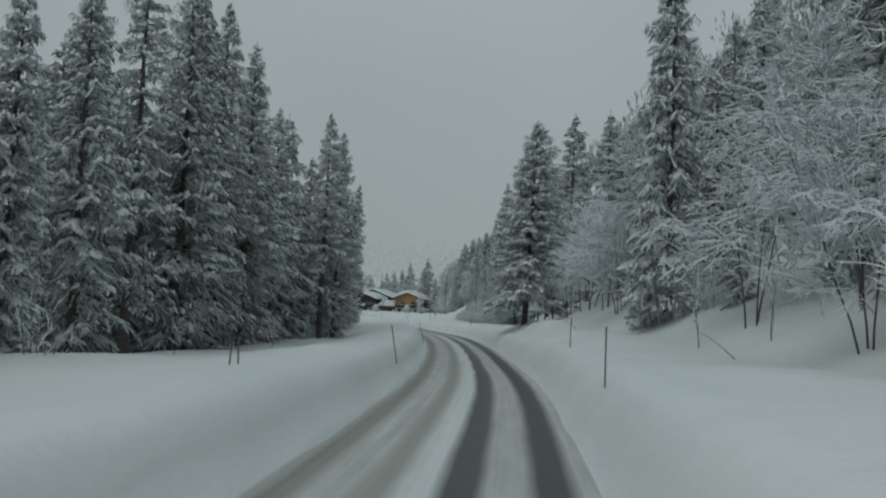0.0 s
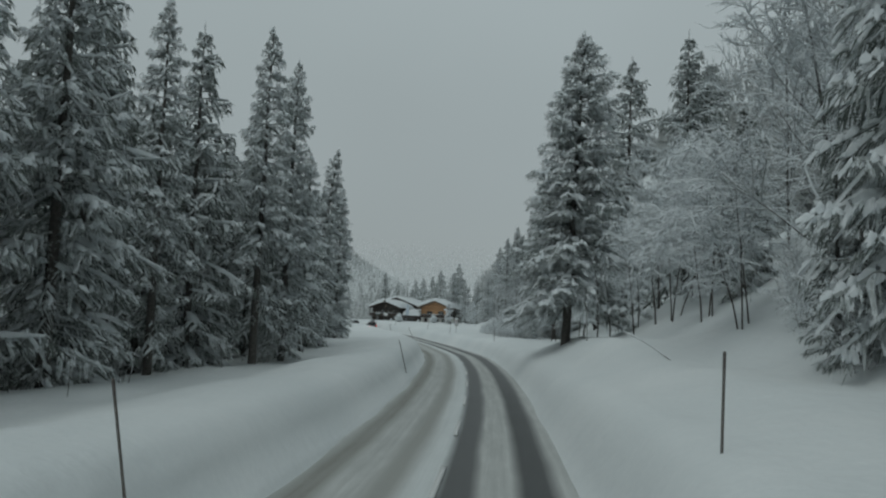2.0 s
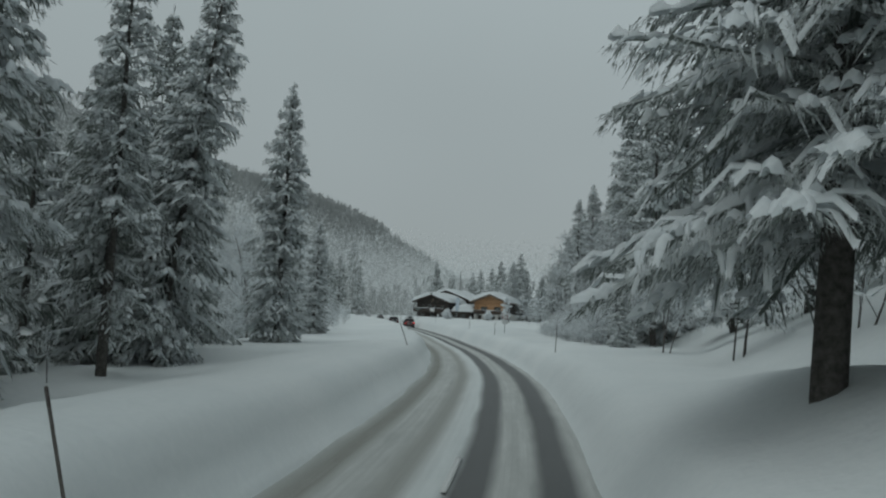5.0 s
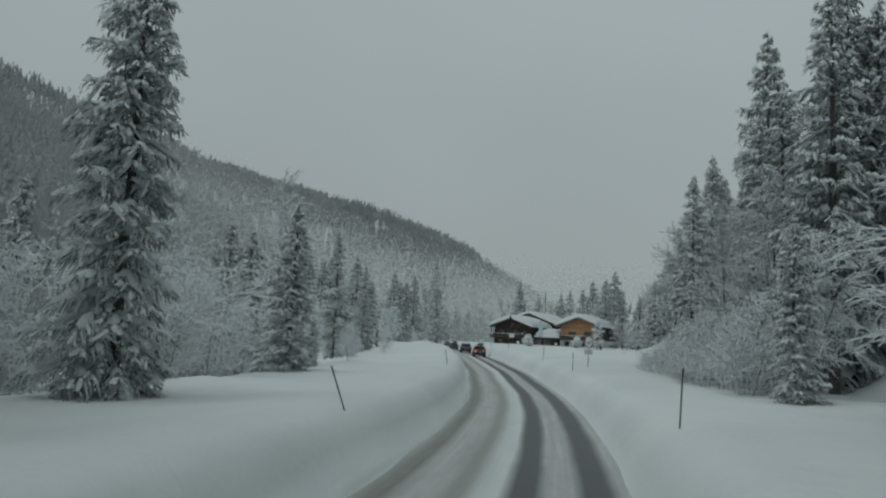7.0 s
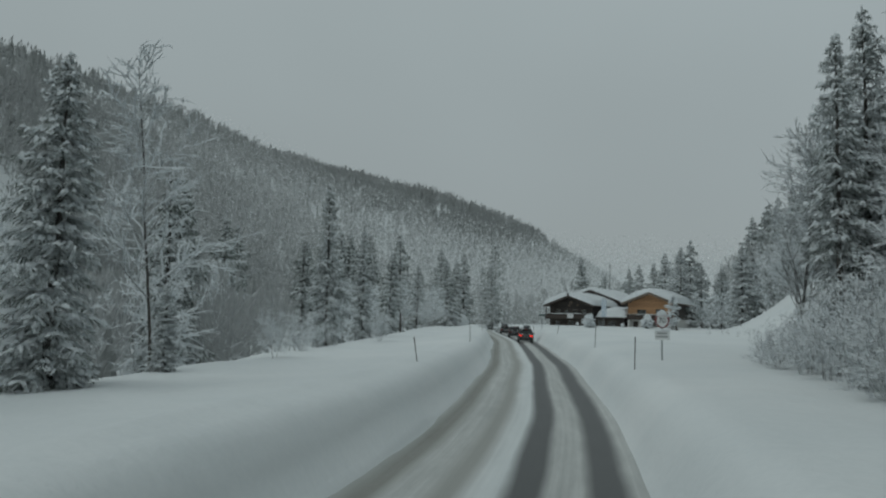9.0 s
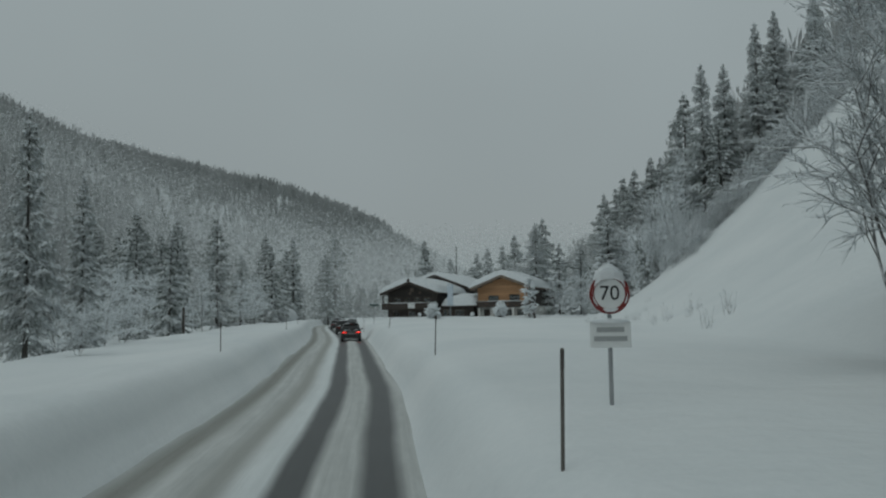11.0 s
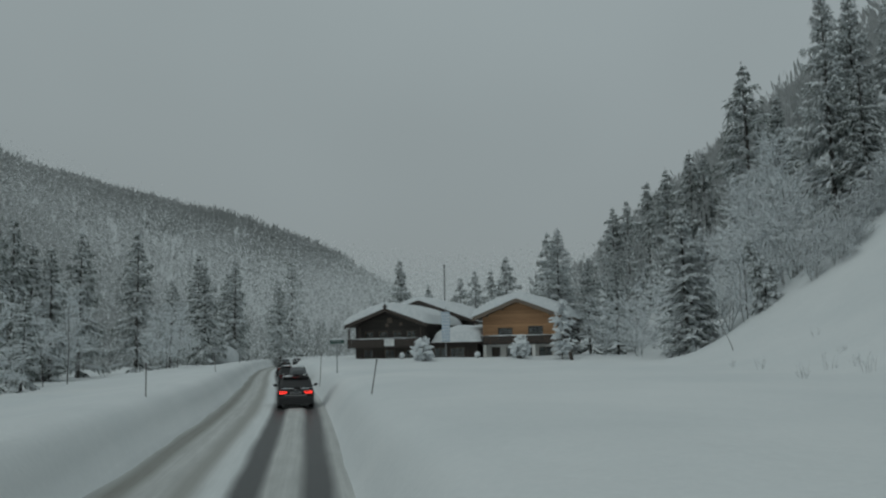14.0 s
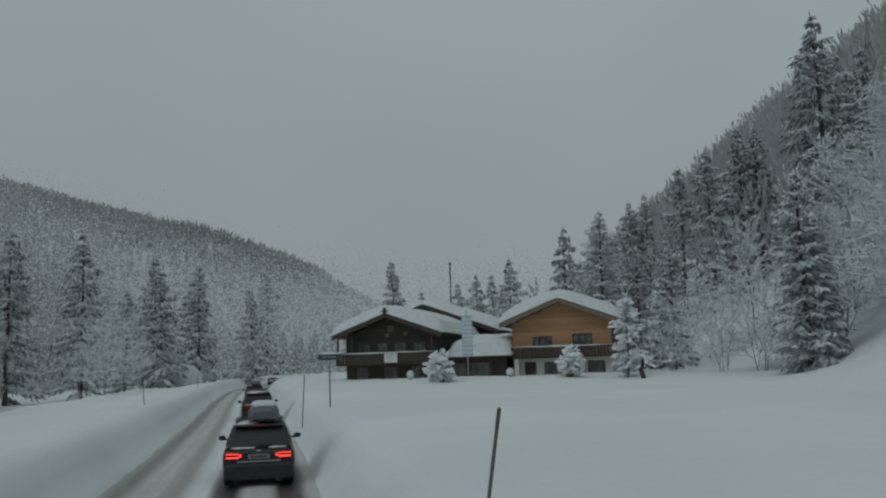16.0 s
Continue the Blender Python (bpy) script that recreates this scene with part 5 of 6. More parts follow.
snowy_bush(-18.8, 241.2, 0.95, 1)
snowy_bush(-10.0, 242.2, 0.90, 2)
place(near_bare[2], -6.3, 242.6, 2.0, 30, "small thin snowy shrub under the front garden tree", "bush")

def garden_tree(x, y, high, seed):
    """A slim young tree: bowed branches all round the stem, every one plastered with lumps of snow."""
    rng = np.random.default_rng(seed)
    t = tagged(new("garden_tree"), "slim young garden tree thickly plastered with fresh snow", "tree")
    t.matrix_basis = pose(x, y, float(ground_z(x, y)), 0, 2, 0)
    stem, wood, sn = Soup(), Soup(), Soup()
    zs = np.linspace(-0.5, high, 8)
    stem.tube(np.stack([0.05 * np.sin(zs), 0.04 * np.cos(zs * 0.8), zs], 1), np.linspace(0.07, 0.015, 8), 6)
    for k in range(95):
        f = rng.uniform(0.10, 0.99)
        a, L = rng.uniform(0, 6.28), (0.25 + 1.05 * np.sin(np.pi * (0.18 + 0.80 * f)) ** 0.9) * rng.uniform(0.5, 1.1)
        u = np.linspace(0, 1, 4)[:, None]
        out = np.array([np.cos(a), np.sin(a), 0.0])
        pts = np.array([0, 0, f * high]) + out * L * u + np.array([0, 0, 1.0]) * L * (0.45 * u - 0.55 * u**2)
        wood.tube(pts, [0.022, 0.017, 0.012, 0.006], 4)
        for q in rng.uniform(0.2, 1.0, 4):
            c = pts[0] + (pts[-1] - pts[0]) * q + rng.normal(0, 0.06, 3) + np.array([0, 0, 0.08])
            r = rng.uniform(0.08, 0.19)
            way = out * r * 1.3 + rng.normal(0, 0.06, 3) - np.array([0, 0, 0.05])
            snow_lump(sn, [c - way, c - way * 0.3, c + way * 0.4, c + way], r * 0.75, r * 0.8, rng)
    part("trunk", stem, BARK, t, "thin dark stem")
    tagged(part("branches", wood, TWIGS, t), kind="stuff")
    tagged(part("snow", sn, CLUMP, t, "lumps of fresh snow on every branch", smooth=True), kind="stuff")


garden_tree(-6.3, 242.0, 5.3, 4)
# the dark stump by the garden tree
pole_thing("stump", "short dark leaning stump poking out of deep snow", -5.5, 240.6, float(ground_z(-5.5, 240.6)), 0.75, 0.16, DARK_TIMBER, "stump", (0, -14))
for x, y, k in ((-14.1, 245.5, 0.42), (-21.1, 244.0, 0.36)):
    t = pole_thing("garden_post", "low garden post with a ball of snow on top", x, y, float(ground_z(x, y)) - 0.32, 0.45, 0.07, DARK_TIMBER, "post")
    s = Soup()
    loft(s, turned(0, 0, 0.4, [(0, 0.10), (0.06, k * 0.6), (0.25, k * 0.75), (0.45, k * 0.55), (0.55, 0.05)], 12, "z"))
    part("snow", s, CLUMP, t, "ball of snow", smooth=True)

# white notice board on the balcony of the dark chalet
b = tagged(new("notice_board"), "white board hung on the dark balcony", "sign")
b.matrix_basis = pose(-23.3, 250.6, 0, 0, 0, TURN_HOUSE) @ pose(0.35, -1.175, 4.85)
s = Soup()
box(s, -0.52, 0.52, -0.03, 0, -0.33, 0.36, 0.01)
part("board", s, BOARD, b)
for k in range(3):
    s = Soup()
    box(s, -0.4, 0.38 - 0.1 * k, -0.036, -0.031, 0.16 - 0.2 * k, 0.22 - 0.2 * k)
    part("bar", s, GREY_PRINT, b)

# ---- roadside ----
POLES = [(-4.7, 19.2, 2.0, 0, 3), (-4.55, 19.4, 1.95, 0, -2), (4.0, 20.0, 2.62, 0, 0), (5.55, 35.8, 2.85, 0, 1), (-1.71, 35.2, 2.25, 0, -10), (-1.31, 68.5, 2.15, 0, -15), (-3.83, 103.1, 2.63, 0, -21),
         (3.63, 104.3, 2.88, 0, 2), (-9.6, 137.7, 2.7, 0, -9), (-1.8, 139.5, 2.9, 0, 1), (-6.03, 158.9, 3.29, 0, 2), (-14.6, 161.5, 3.07, 0, 0), (-22.67, 193.2, 3.62, 0, -1), (-14.76, 193.3, 3.62, 0, 9),
         (-23.0, 219.6, 3.9, 0, 3), (-31.8, 224.3, 4.03, 0, -5), (-43.0, 262, 4.1, 0, 2)]
for x, y, tip, a, lean in POLES:                 # tip: its height over the datum
    high = max(tip - float(ground_z(x, y)), 0.4)
    t = pole_thing("snow_pole", "thin dark wooden snow pole standing in the roadside snowbank", x, y, float(ground_z(x, y)), high, 0.020, POLE_PAINT, "snow pole", (a, lean))
    t["group"] = "snow poles along the road"
    s = Soup()
    loft(s, turned(0, 0, high - 0.22, [(0, 0.0215), (0.20, 0.0215)], 10, "z"))
    part("band", s, TIP_PAINT, t, "faded painted band")


def text_mesh(parent, body, size, x, z, y, mat, name):
    cu = bpy.data.curves.new(name, "FONT")
    cu.body, cu.size, cu.align_x, cu.align_y, cu.extrude = body, size, "CENTER", "CENTER", 0.002
    tmp = new(name, cu)
    bpy.context.view_layer.update()
    me = bpy.data.meshes.new_from_object(tmp.evaluated_get(bpy.context.evaluated_depsgraph_get()))
    bpy.data.objects.remove(tmp)
    me.materials.clear()
    me.materials.append(mat)
    ob = new(name, me)
    ob.parent = parent
    ob.matrix_basis = pose(x, y, z, 90, 0, 0)
    return ob


def speed_sign(x, y):
    t = tagged(new("speed_limit_sign"), "round 70 speed sign with a plate below, snowy rim", "road sign")
    t.matrix_basis = pose(x, y, float(ground_z(x, y)), 0, 0, 8)
    c = 1.6
    s = Soup()
    loft(s, turned(0, 0, 0, [(-0.8, 0.032), (c + 0.3, 0.032)], 10, "z"))
    part("pole", s, GALV, t)
    s = Soup()
    loft(s, turned(0, -0.06, c, [(0.02, 0.30), (0.0, 0.30)], 28, "y"))
    d = part("disc", s, BOARD, t, "white disc")
    s = Soup()
    a = np.arange(28) * 2 * np.pi / 28
    rows = [[(np.cos(k) * r, -0.064, c + np.sin(k) * r) for k in np.append(a, 0)] for r in (0.225, 0.295)]
    s.strip(rows)
    rg = part("ring", s, SIGN_RED, d, "red ring")
    rg.modifiers.new("thickness", "SOLIDIFY").thickness = 0.004
    text_mesh(d, "70", 0.30, 0.0, c, -0.066, SIGN_BLACK, "number")
    s = Soup()
    box(s, -0.30, 0.30, -0.06, -0.04, c - 0.78, c - 0.40, 0.01)
    p = part("plate", s, BOARD, t, "white supplementary plate")
    for z, w in ((c - 0.52, 0.2), (c - 0.65, 0.24)):
        s = Soup()
        box(s, -w, w, -0.066, -0.061, z - 0.035, z + 0.035)
        part("bar", s, GREY_PRINT, p)
    s = Soup()
    rng_ = np.random.default_rng(8)
    snow_lump(s, [(0.26 * np.cos(k), -0.04, c + 0.30 * np.sin(k)) for k in np.linspace(2.7, 0.4, 9)], 0.06, 0.15, rng_)
    part("snow", s, CLUMP, t, "snow stuck on the rim", smooth=True)
    s = Soup()
    snow_lump(s, [(k, -0.05, c - 0.40) for k in np.linspace(-0.28, 0.28, 5)], 0.05, 0.05, rng_)
    part("snow", s, CLUMP, t, "snow on the plate", smooth=True)
    for a0, a1, r in ((3.0, 3.9, 0.25), (4.3, 5.2, 0.25), (5.7, 6.3, 0.26)):
        s = Soup()
        snow_lump(s, [(r * np.cos(k), -0.072, c + r * np.sin(k)) for k in np.linspace(a0, a1, 5)], 0.012, 0.035, rng_)
        part("snow", s, CLUMP, t, "wind-blown snow stuck on the ring", smooth=True)
    return t


speed_sign(-1.1, 143.5)
pole_thing("post", "weathered thick wooden post out in the snow field", -36.0, 204.0, float(ground_z(-36.0, 204.0)), 2.6, 0.11, DARK_TIMBER, "post")


def direction_sign(x, y):
    t = tagged(new("direction_sign"), "dark green direction board on a thin post beside the road", "road sign")
    t.matrix_basis = pose(x, y, float(ground_z(x, y)), 0, 0, 10)
    s = Soup()
    loft(s, turned(0.1, 0, 0, [(-0.8, 0.035), (2.1, 0.035)], 10, "z"))
    part("pole", s, GALV, t)
    s = Soup()
    box(s, -0.36, 0.56, -0.07, -0.03, 1.86, 2.12, 0.015)
    b = part("board", s, SIGN_GREEN, t)
    s = Soup()
    box(s, -0.2, 0.36, -0.075, -0.071, 1.975, 2.005)
    part("bar", s, GREY_PRINT, b)
    s = Soup()
    snow_lump(s, [(k, -0.05, 2.12) for k in np.linspace(-0.34, 0.54, 6)], 0.05, 0.07, np.random.default_rng(3))
    part("snow", s, CLUMP, t, smooth=True)


direction_sign(-21.5, 217.6)

# snow-covered dome beyond the left bank
t = tagged(new("haystack"), "low round hay heap buried under smooth snow", "haystack")
gz = float(ground_z(-57.2, 295.5))
t.matrix_basis = pose(-57.2, 295.5, gz)
s = Soup()
loft(s, turned(0, 0, 0, [(-1.0, 2.2), (0.6, 2.15), (1.6, 1.95)], 18, "z"))
part("heap", s, DARK_TIMBER, t, "dark stacked hay")
s = Soup()
loft(s, turned(0, 0, 0, [(-0.3, 2.5), (0.6, 2.45), (1.4, 2.4), (1.9, 2.15), (2.4, 1.7), (2.75, 1.1), (2.95, 0.1)], 18, "z"))
part("snow", s, CLUMP, t, "smooth dome of snow", smooth=True)

# dead twigs that stick out of the bare slope
rng = np.random.default_rng(19)
for i, (x, y, h) in enumerate([(4.0, 188, 1.1), (5.1, 189.5, 1.5), (6.3, 188, 1.2), (7.1, 191, 1.5), (2.5, 191, 0.9), (-0.1, 195, 0.8), (8.1, 185, 1.4), (1.7, 207, 0.9), (4.3, 202, 0.8), (5.0, 173, 1.4), (6.6, 176, 1.5), (1.1, 210, 0.7),
                               (8.6, 70.2, 5.0), (9.4, 71.0, 5.5), (10.3, 69.0, 5.0), (11.2, 68.0, 6.0), (10.8, 70.6, 5.0), (7.6, 66.5, 2.6), (10.3, 33.5, 3.0), (11.6, 29.5, 3.0)]):
    place(sapling[1 if h < 2 else 0], x, y, h, rng.uniform(0, 360), "bare leafless sapling sticking out of the snow slope", "sapling")


def leaning_stick(x, y, dx, dy, dz, rad, label):
    """A bare stick that leans out of the snow, a little bowed, with a ridge of snow on it."""
    g = float(ground_z(x, y))
    t = tagged(new("leaning_stick"), label, "stick")
    t.matrix_basis = pose(x, y, g)
    u = np.linspace(-0.12, 1, 6)
    pts = np.stack([dx * u, dy * u, dz * u + 0.10 * dz * np.sin(np.pi * np.clip(u, 0, 1))], 1)
    s, sn = Soup(), Soup()
    s.tube(pts, np.linspace(rad, rad * 0.4, 6), 6)
    tent(sn, pts[1:] + np.array([0, 0, rad * 0.7]), rad * 1.1, rad * 1.2, np.random.default_rng(3))
    part("stem", s, BARK, t)
    part("snow", sn, CLUMP, t, "thin ridge of snow", smooth=True)


leaning_stick(8.3, 51.5, -1.0, 2.6, 0.8, 0.022, "bare grey stick leaning out of the roadside snow")
leaning_stick(9.4, 26.8, -0.9, 0.6, 0.8, 0.022, "bare bent stick leaning out of the snow slope")
leaning_stick(3.3, 219.0, -0.55, 0.1, 1.5, 0.03, "thin leaning marker stick on the snow slope")


# ---- cars ----
CAR_GREY = plain("dark grey car paint", (0.010, 0.011, 0.011), (0.024, 0.024, 0.025), 0.55, 0.0, scale=3, coat=0.12)
CAR_BLACK = plain("black car paint", (0.009, 0.010, 0.010), (0.022, 0.022, 0.023), 0.5, 0.0, scale=3, coat=0.15)
CAR_SILVER = plain("grey silver car paint", (0.10, 0.105, 0.11), (0.16, 0.165, 0.17), 0.35, 0.4, scale=3, coat=0.5)
PLASTIC = plain("black car plastic", (0.018, 0.018, 0.019), (0.034, 0.034, 0.035), 0.65, scale=7)
RUBBER = plain("wet tyre rubber", (0.015, 0.015, 0.016), (0.028, 0.028, 0.029), 0.7, scale=9)
RIM = plain("dirty alloy", (0.16, 0.16, 0.16), (0.26, 0.26, 0.26), 0.45, 0.7, scale=9)
CHROME = plain("dull chrome strip", (0.42, 0.43, 0.44), (0.58, 0.59, 0.60), 0.3, 0.9, scale=9)
CAR_GLASS = plain("tinted car glass", (0.008, 0.009, 0.010), (0.016, 0.017, 0.018), 0.45, scale=4)
PLATE = plain("dirty number plate", (0.20, 0.21, 0.21), (0.30, 0.31, 0.31), 0.6, scale=9)
BOX_GREY = plain("grey roof box plastic", (0.10, 0.11, 0.115), (0.16, 0.17, 0.175), 0.45, scale=5)


def lamp_build(strength):
    def build(nt, p):
        p.inputs["Base Color"].default_value = (0.35, 0.015, 0.015, 1)
        p.inputs["Roughness"].default_value = 0.2
        p.inputs["Emission Color"].default_value = (1.0, 0.045, 0.03, 1)
        p.inputs["Emission Strength"].default_value = strength
    return build


TAIL_ON = material("lit tail lamp", lamp_build(2.8))
TAIL_DIM = material("tail lamp glowing through its lens", lamp_build(0.45))
TAIL_OFF = material("unlit tail lamp", lamp_build(0.03))


def car_ring(y, w, z0, z1, tuck=0.90):
    """A cross-section of the hull: sill, flank, shoulder."""
    half = [(w * 0.80, z0), (w * 0.95, z0 + 0.05), (w, z0 + 0.28), (w * 0.995, z1 - 0.16), (w * 0.965, z1 - 0.05), (w * tuck, z1)]
    return [(x, y, z) for x, z in half] + [(-x, y, z) for x, z in half[::-1]]


def suv(x, y, label, paint, lit, box_on, wide=0.92, tall=1.60, long=4.4):
    """A car seen from behind: its Empty lies on the road under the rear bumper, nose along +y."""
    e = 0.5
    slope = float(lane_x(y + e) - lane_x(y - e))
    climb = float(road_z(y + 4) - road_z(y)) / 4
    c = tagged(new("car"), label, "car", "queue of cars on the road")
    c.matrix_basis = pose(x, y, float(road_z(y)) - 0.01, math.degrees(math.atan(climb)), 0, -math.degrees(math.atan(slope)))
    belt = 0.98
    s = Soup()
    loft(s, [car_ring(a, wide * k, lo, hi, tk) for a, k, lo, hi, tk in (
        (0.03, 0.90, 0.42, belt - 0.10, 0.86), (0.10, 0.96, 0.34, belt - 0.03, 0.90), (0.30, 0.99, 0.30, belt, 0.91), (0.9, 1.0, 0.28, belt, 0.92), (2.2, 1.0, 0.27, belt - 0.01, 0.92),
        (3.1, 0.99, 0.28, belt - 0.03, 0.90), (3.9, 0.95, 0.32, belt - 0.14, 0.86), (long - 0.12, 0.88, 0.38, belt - 0.26, 0.82), (long, 0.80, 0.45, belt - 0.34, 0.8))])
    body = part("body", s, paint, c, smooth=False)

    def house_ring(a, w0, w1, z1):
        half = [(w0, belt - 0.012), (w0 * 0.985, belt + 0.03), (w1 * 1.03, z1 - 0.07), (w1 * 0.93, z1 - 0.012), (w1 * 0.6, z1)]
        return [(px, a, pz) for px, pz in half] + [(-px, a, pz) for px, pz in half[::-1]]
    top = tall
    s = Soup()
    loft(s, [house_ring(a, w0 * wide, w1 * wide, z) for a, w0, w1, z in (
        (0.14, 0.88, 0.86, belt + 0.05), (0.30, 0.90, 0.80, belt + 0.28), (0.52, 0.915, 0.735, top - 0.06), (0.75, 0.92, 0.72, top - 0.02), (1.5, 0.92, 0.72, top), (2.3, 0.915, 0.71, top - 0.03),
        (2.75, 0.90, 0.74, top - 0.25), (3.30, 0.88, 0.84, belt + 0.02))])
    part("cabin", s, paint, c)
    s = Soup()
    s.add([(-0.80 * wide, 0.135, belt + 0.045), (0.80 * wide, 0.135, belt + 0.045), (0.66 * wide, 0.44, top - 0.14), (-0.66 * wide, 0.44, top - 0.14),
           (-0.80 * wide, 0.165, belt + 0.045), (0.80 * wide, 0.165, belt + 0.045), (0.66 * wide, 0.47, top - 0.14), (-0.66 * wide, 0.47, top - 0.14)],
          [[0, 1, 2, 3], [7, 6, 5, 4], [0, 4, 5, 1], [1, 5, 6, 2], [2, 6, 7, 3], [3, 7, 4, 0]])
    rw = part("rear_window", s, CAR_GLASS, c, "dark tinted rear window")
    s = Soup()
    box(s, -0.02, 0.30, 0.118, 0.140, belt + 0.075, belt + 0.10)
    part("wiper", s, PLASTIC, rw)
    for sgn in (-1, 1):
        for a, b in ((0.62, 1.45), (1.53, 2.45)):
            s = Soup()
            lo, hi = sgn * 0.935 * wide, sgn * 0.765 * wide
            v = [(lo, a, belt + 0.06), (lo, b, belt + 0.06), (hi, b - 0.12, top - 0.13), (hi, a + (0.18 if a < 1 else 0.02), top - 0.13)]
            v += [(px - sgn * 0.03, py, pz) for px, py, pz in v]
            fc = [[0, 1, 2, 3], [7, 6, 5, 4], [0, 4, 5, 1], [1, 5, 6, 2], [2, 6, 7, 3], [3, 7, 4, 0]]
            s.add(v, fc if sgn > 0 else [q[::-1] for q in fc])
            part("side_window", s, CAR_GLASS, c)
        # tail lamp: a slim wedge round the corner
        s = Soup()
        x0, x1 = 0.44 * wide, 0.93 * wide
        pts = [(x0, 0.015, belt - 0.17), (x1 - 0.05, 0.035, belt - 0.25), (x1 + 0.02, 0.22, belt - 0.24), (x1 + 0.02, 0.26, belt - 0.10), (x1 - 0.05, 0.045, belt - 0.075), (x0 + 0.05, 0.035, belt - 0.10)]
        ring = [(sgn * a, b, d) for a, b, d in pts]
        inner = [(a * 0.97, b + 0.09, d) for a, b, d in ring]
        loft(s, [inner, ring] if sgn > 0 else [inner[::-1], ring[::-1]])
        lamp = part("tail_lamp", s, TAIL_DIM if lit else TAIL_OFF, c, "red tail lamp")
        s = Soup()
        bars = [(0.56, 0.88, belt - 0.125, belt - 0.108), (0.54, 0.88, belt - 0.215, belt - 0.185)]
        for a, b, d, f_ in bars:
            v0, v1 = sorted((sgn * a * wide, sgn * b * wide))
            box(s, v0, v1, 0.004, 0.03, d, f_)
        v0, v1 = sorted((sgn * 0.48 * wide, sgn * 0.515 * wide))
        box(s, v0, v1, 0.004, 0.03, belt - 0.19, belt - 0.12)
        part("light_strip", s, TAIL_ON if lit else TAIL_OFF, lamp, "glowing red strip" if lit else "red strip")
        # mirrors
        s = Soup()
        mx = sgn * (wide + 0.13)
        loft(s, [[(mx + 0.11 * k * np.cos(q), 2.72 + dy, belt + 0.10 + 0.075 * k * np.sin(q)) for q in np.arange(10) * 0.6283] for dy, k in ((-0.05, 0.9), (-0.03, 1.0), (0.06, 0.9), (0.11, 0.45))])
        box(s, min(sgn * wide * 0.92, mx), max(sgn * wide * 0.92, mx), 2.71, 2.76, belt + 0.03, belt + 0.07)
        part("mirror", s, PLASTIC, c)
        # roof rails
        s = Soup()
        rx = sgn * 0.62 * wide
        s.tube([(rx, 0.72, top - 0.03), (rx, 0.80, top + 0.05), (rx, 2.1, top + 0.06), (rx, 2.25, top - 0.03)], [0.022] * 4, 6)
        part("roof_rail", s, FLUE, c)
        for wy in (0.80, 3.45):
            wx = sgn * (wide - 0.14)
            w = new("wheel")
            w.parent = c
            w.matrix_basis = pose(wx, wy, 0.345)
            s = Soup()
            loft(s, turned(-0.12, 0, 0, [(0.01, 0.20), (0, 0.29), (0.03, 0.34), (0.21, 0.34), (0.24, 0.29), (0.23, 0.20)], 20, "x"))
            part("tyre", s, RUBBER, w)
            s = Soup()
            loft(s, turned(-0.10 if sgn < 0 else 0.09, 0, 0, [(0, 0.21), (0.012, 0.19), (0.012, 0.05)], 14, "x"))
            part("rim", s, RIM, w)
    s = Soup()
    box(s, -0.93 * wide, 0.93 * wide, -0.03, 0.22, 0.24, 0.62, 0.06)
    part("bumper", s, PLASTIC, c, "black plastic rear bumper")
    s = Soup()
    box(s, -0.55, 0.55, -0.005, 0.06, 0.655, 0.69)
    part("trim", s, CHROME, c, "dull chrome strip over the bumper")
    s = Soup()
    box(s, -0.27, 0.27, 0.005, 0.035, 0.735, 0.845, 0.008)
    p = part("number_plate", s, PLATE, c, "dirty number plate with a plain bar")
    s = Soup()
    box(s, -0.2, 0.2, -0.001, 0.004, 0.765, 0.815)
    part("bar", s, FLUE, p)
    s = Soup()
    box(s, -0.66 * wide, 0.66 * wide, 0.34, 0.62, top - 0.075, top - 0.035, 0.02)
    part("spoiler", s, paint, c)
    s = Soup()
    box(s, -0.14, 0.14, 0.335, 0.345, top - 0.07, top - 0.05)
    part("brake_light", s, TAIL_OFF, c)
    s = Soup()
    box(s, -0.06, 0.06, 0.07, 0.10, belt - 0.12, belt - 0.03, 0.012)
    part("badge", s, CHROME, c, "small round emblem")
    for sgn in (-1, 1):
        s = Soup()
        loft(s, turned(sgn * 0.55, -0.01, 0.37, [(0, 0.035), (0.15, 0.035)], 10, "y"))
        part("exhaust", s, CHROME, c)
    rng_ = np.random.default_rng(int(y))
    for px, py in ((-0.32, 0.85), (0.1, 1.3), (-0.15, 1.9)):
        s = Soup()
        snow_lump(s, [(px - 0.32, py, top - 0.03), (px - 0.1, py + 0.05, top - 0.01), (px + 0.15, py, top - 0.01), (px + 0.36, py - 0.03, top - 0.03)], 0.26, 0.05, rng_)
        part("snow_patch", s, CLUMP, c, "thin patch of snow", smooth=True)
    for a, b in ((-0.75 * wide, -0.1), (0.25, 0.75 * wide)):
        s = Soup()
        snow_lump(s, [(k, 0.13, belt + 0.02) for k in np.linspace(a, b, 5)], 0.03, 0.03, rng_)
        part("snow_patch", s, CLUMP, c, "thin patch of snow", smooth=True)
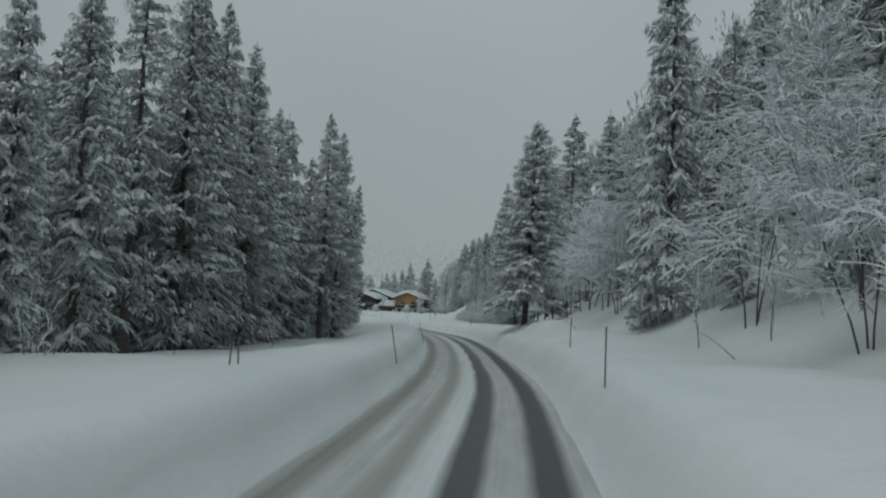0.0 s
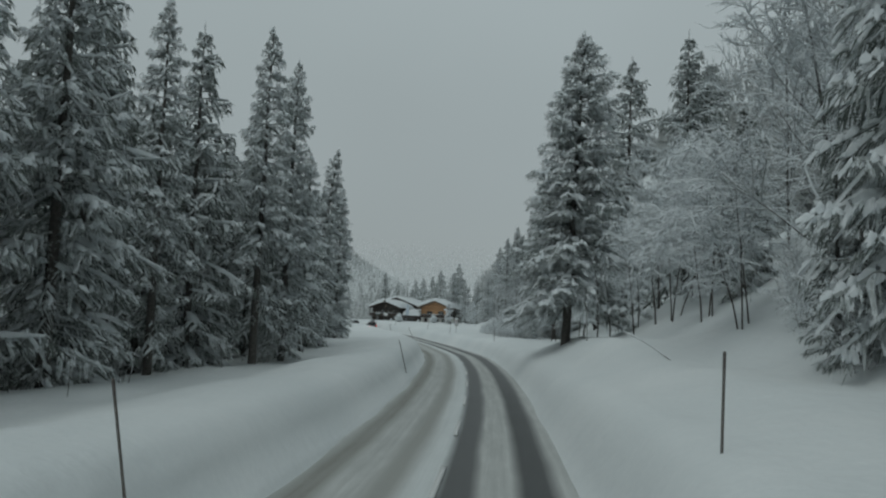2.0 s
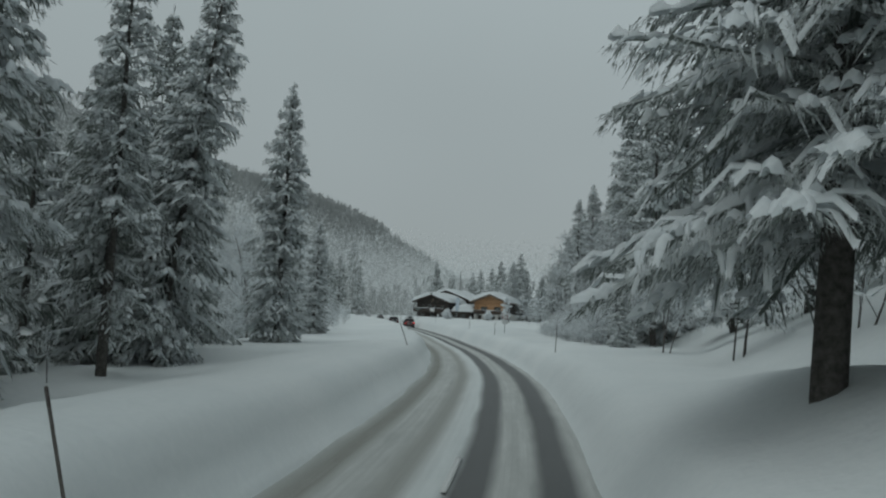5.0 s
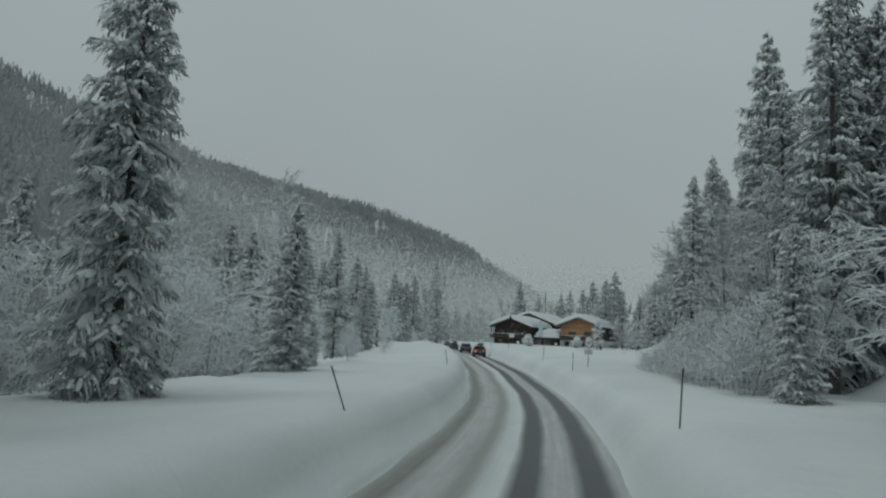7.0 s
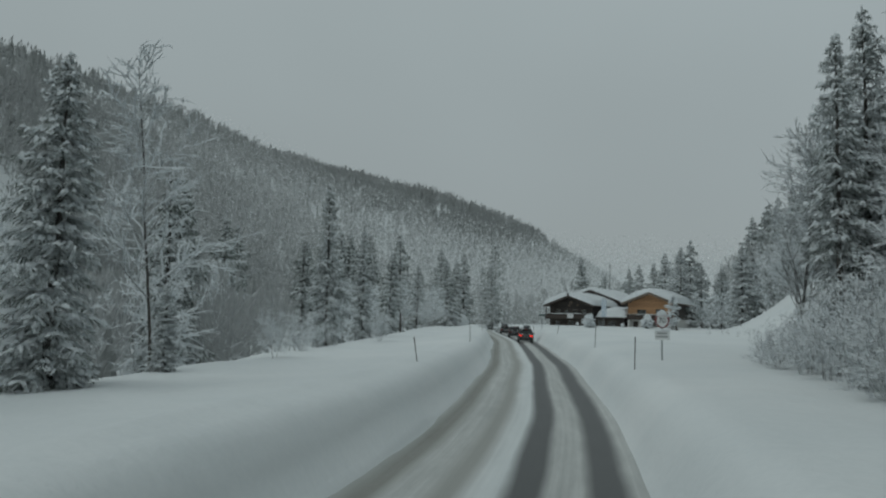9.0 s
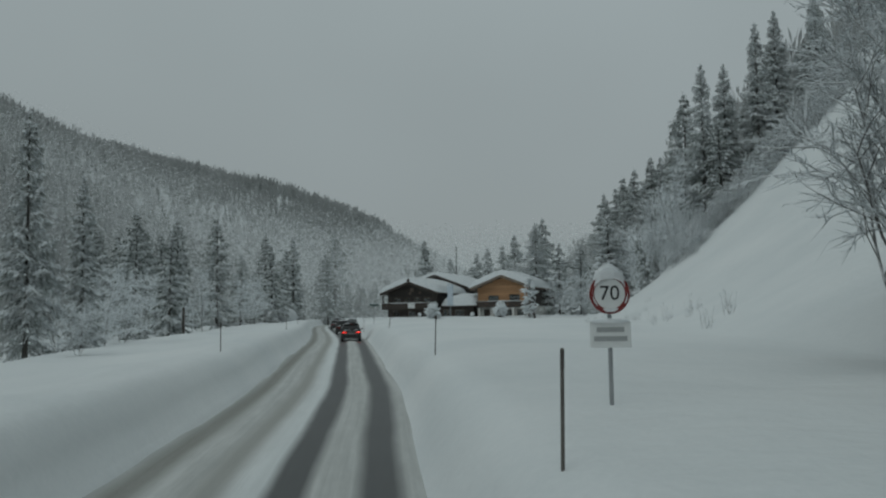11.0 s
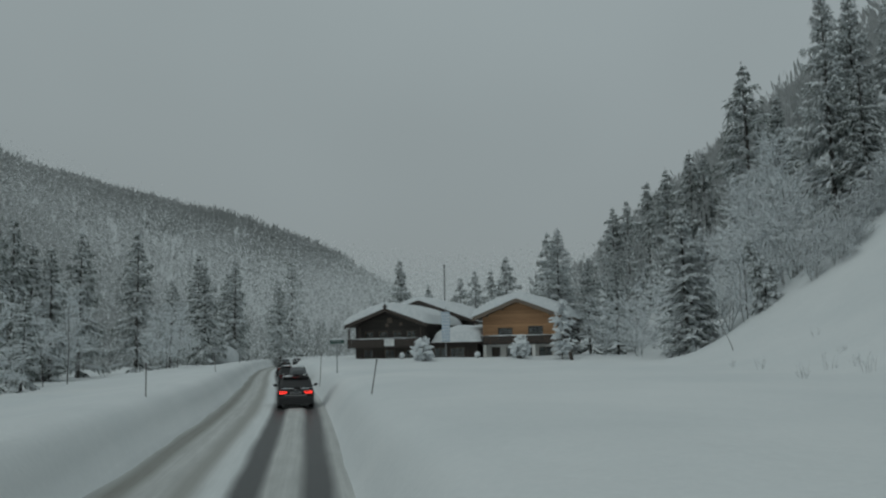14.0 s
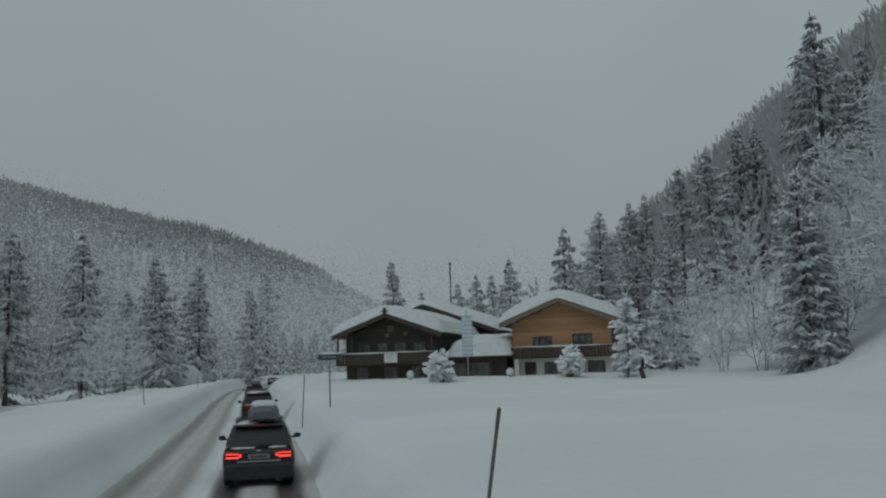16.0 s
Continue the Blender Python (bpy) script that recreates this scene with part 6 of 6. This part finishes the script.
    if box_on:
        for by in (1.0, 1.85):
            s = Soup()
            box(s, -0.68 * wide, 0.68 * wide, by, by + 0.06, top + 0.05, top + 0.085, 0.01)
            part("crossbar", s, FLUE, c)
        rb = tagged(new("roof_box"), "grey roof box with a cap of snow on the car", "roof box")
        rb.matrix_basis = c.matrix_basis @ pose(0.12, 0.55, top + 0.088)
        s = Soup()

        def lid(a, w, h, lo=0.0):
            return [(w * np.sign(np.cos(q)) * abs(np.cos(q)) ** 0.6, a, lo + (h * np.sin(q) ** 0.75 if np.sin(q) > 1e-6 else 0.0)) for q in np.linspace(0, np.pi, 11)]
        loft(s, [lid(0, 0.32, 0.20), lid(0.08, 0.40, 0.34), lid(0.5, 0.42, 0.40), lid(1.3, 0.42, 0.38), lid(1.9, 0.36, 0.28), lid(2.1, 0.2, 0.1)])
        part("lid", s, BOX_GREY, rb, smooth=False)
        s = Soup()
        loft(s, [lid(0.12, 0.26, 0.06, 0.32), lid(0.3, 0.33, 0.08, 0.37), lid(1.2, 0.33, 0.08, 0.37), lid(1.7, 0.22, 0.05, 0.30)])
        part("snow", s, CLUMP, rb, "cap of snow", smooth=True)
    return c


suv(-20.85, 205.9, "dark grey muddy SUV with glowing tail lamps on the snowy road", CAR_GREY, True, True)
suv(float(lane_x(231.5)), 231.5, "black SUV with snow on its roof in the queue", CAR_BLACK, False, False, 0.93, 1.66)
suv(float(lane_x(260)), 260, "black estate car carrying a roof box in the queue", CAR_BLACK, False, True, 0.89, 1.5)
suv(float(lane_x(345)), 345, "grey car further on along the snowy road", CAR_SILVER, False, False, 0.90, 1.52)

# ---- dashes of the centre line that show through the snow ----
LINE = plain("worn white road paint", (0.55, 0.56, 0.55), (0.72, 0.73, 0.72), 0.7, scale=12)
for k in range(5):
    y0 = 40.0 + 8.6 * k
    s = Soup()
    ys = np.linspace(y0, y0 + 3.5, 7)
    s.strip([[(float(lane_x(q)) - 1.14 + dx, q, float(road_z(q)) + 0.08) for dx in (0.06, -0.06)] for q in ys])
    m = s.make("line_marking", LINE)
    m.modifiers.new("thickness", "SOLIDIFY").thickness = 0.01
    tagged(m, "white centre dash showing through slush", "road marking", "centre dashes", "structure")

for src, _ in SOURCES:
    for o in [*src.children_recursive, src]:
        bpy.data.objects.remove(o)
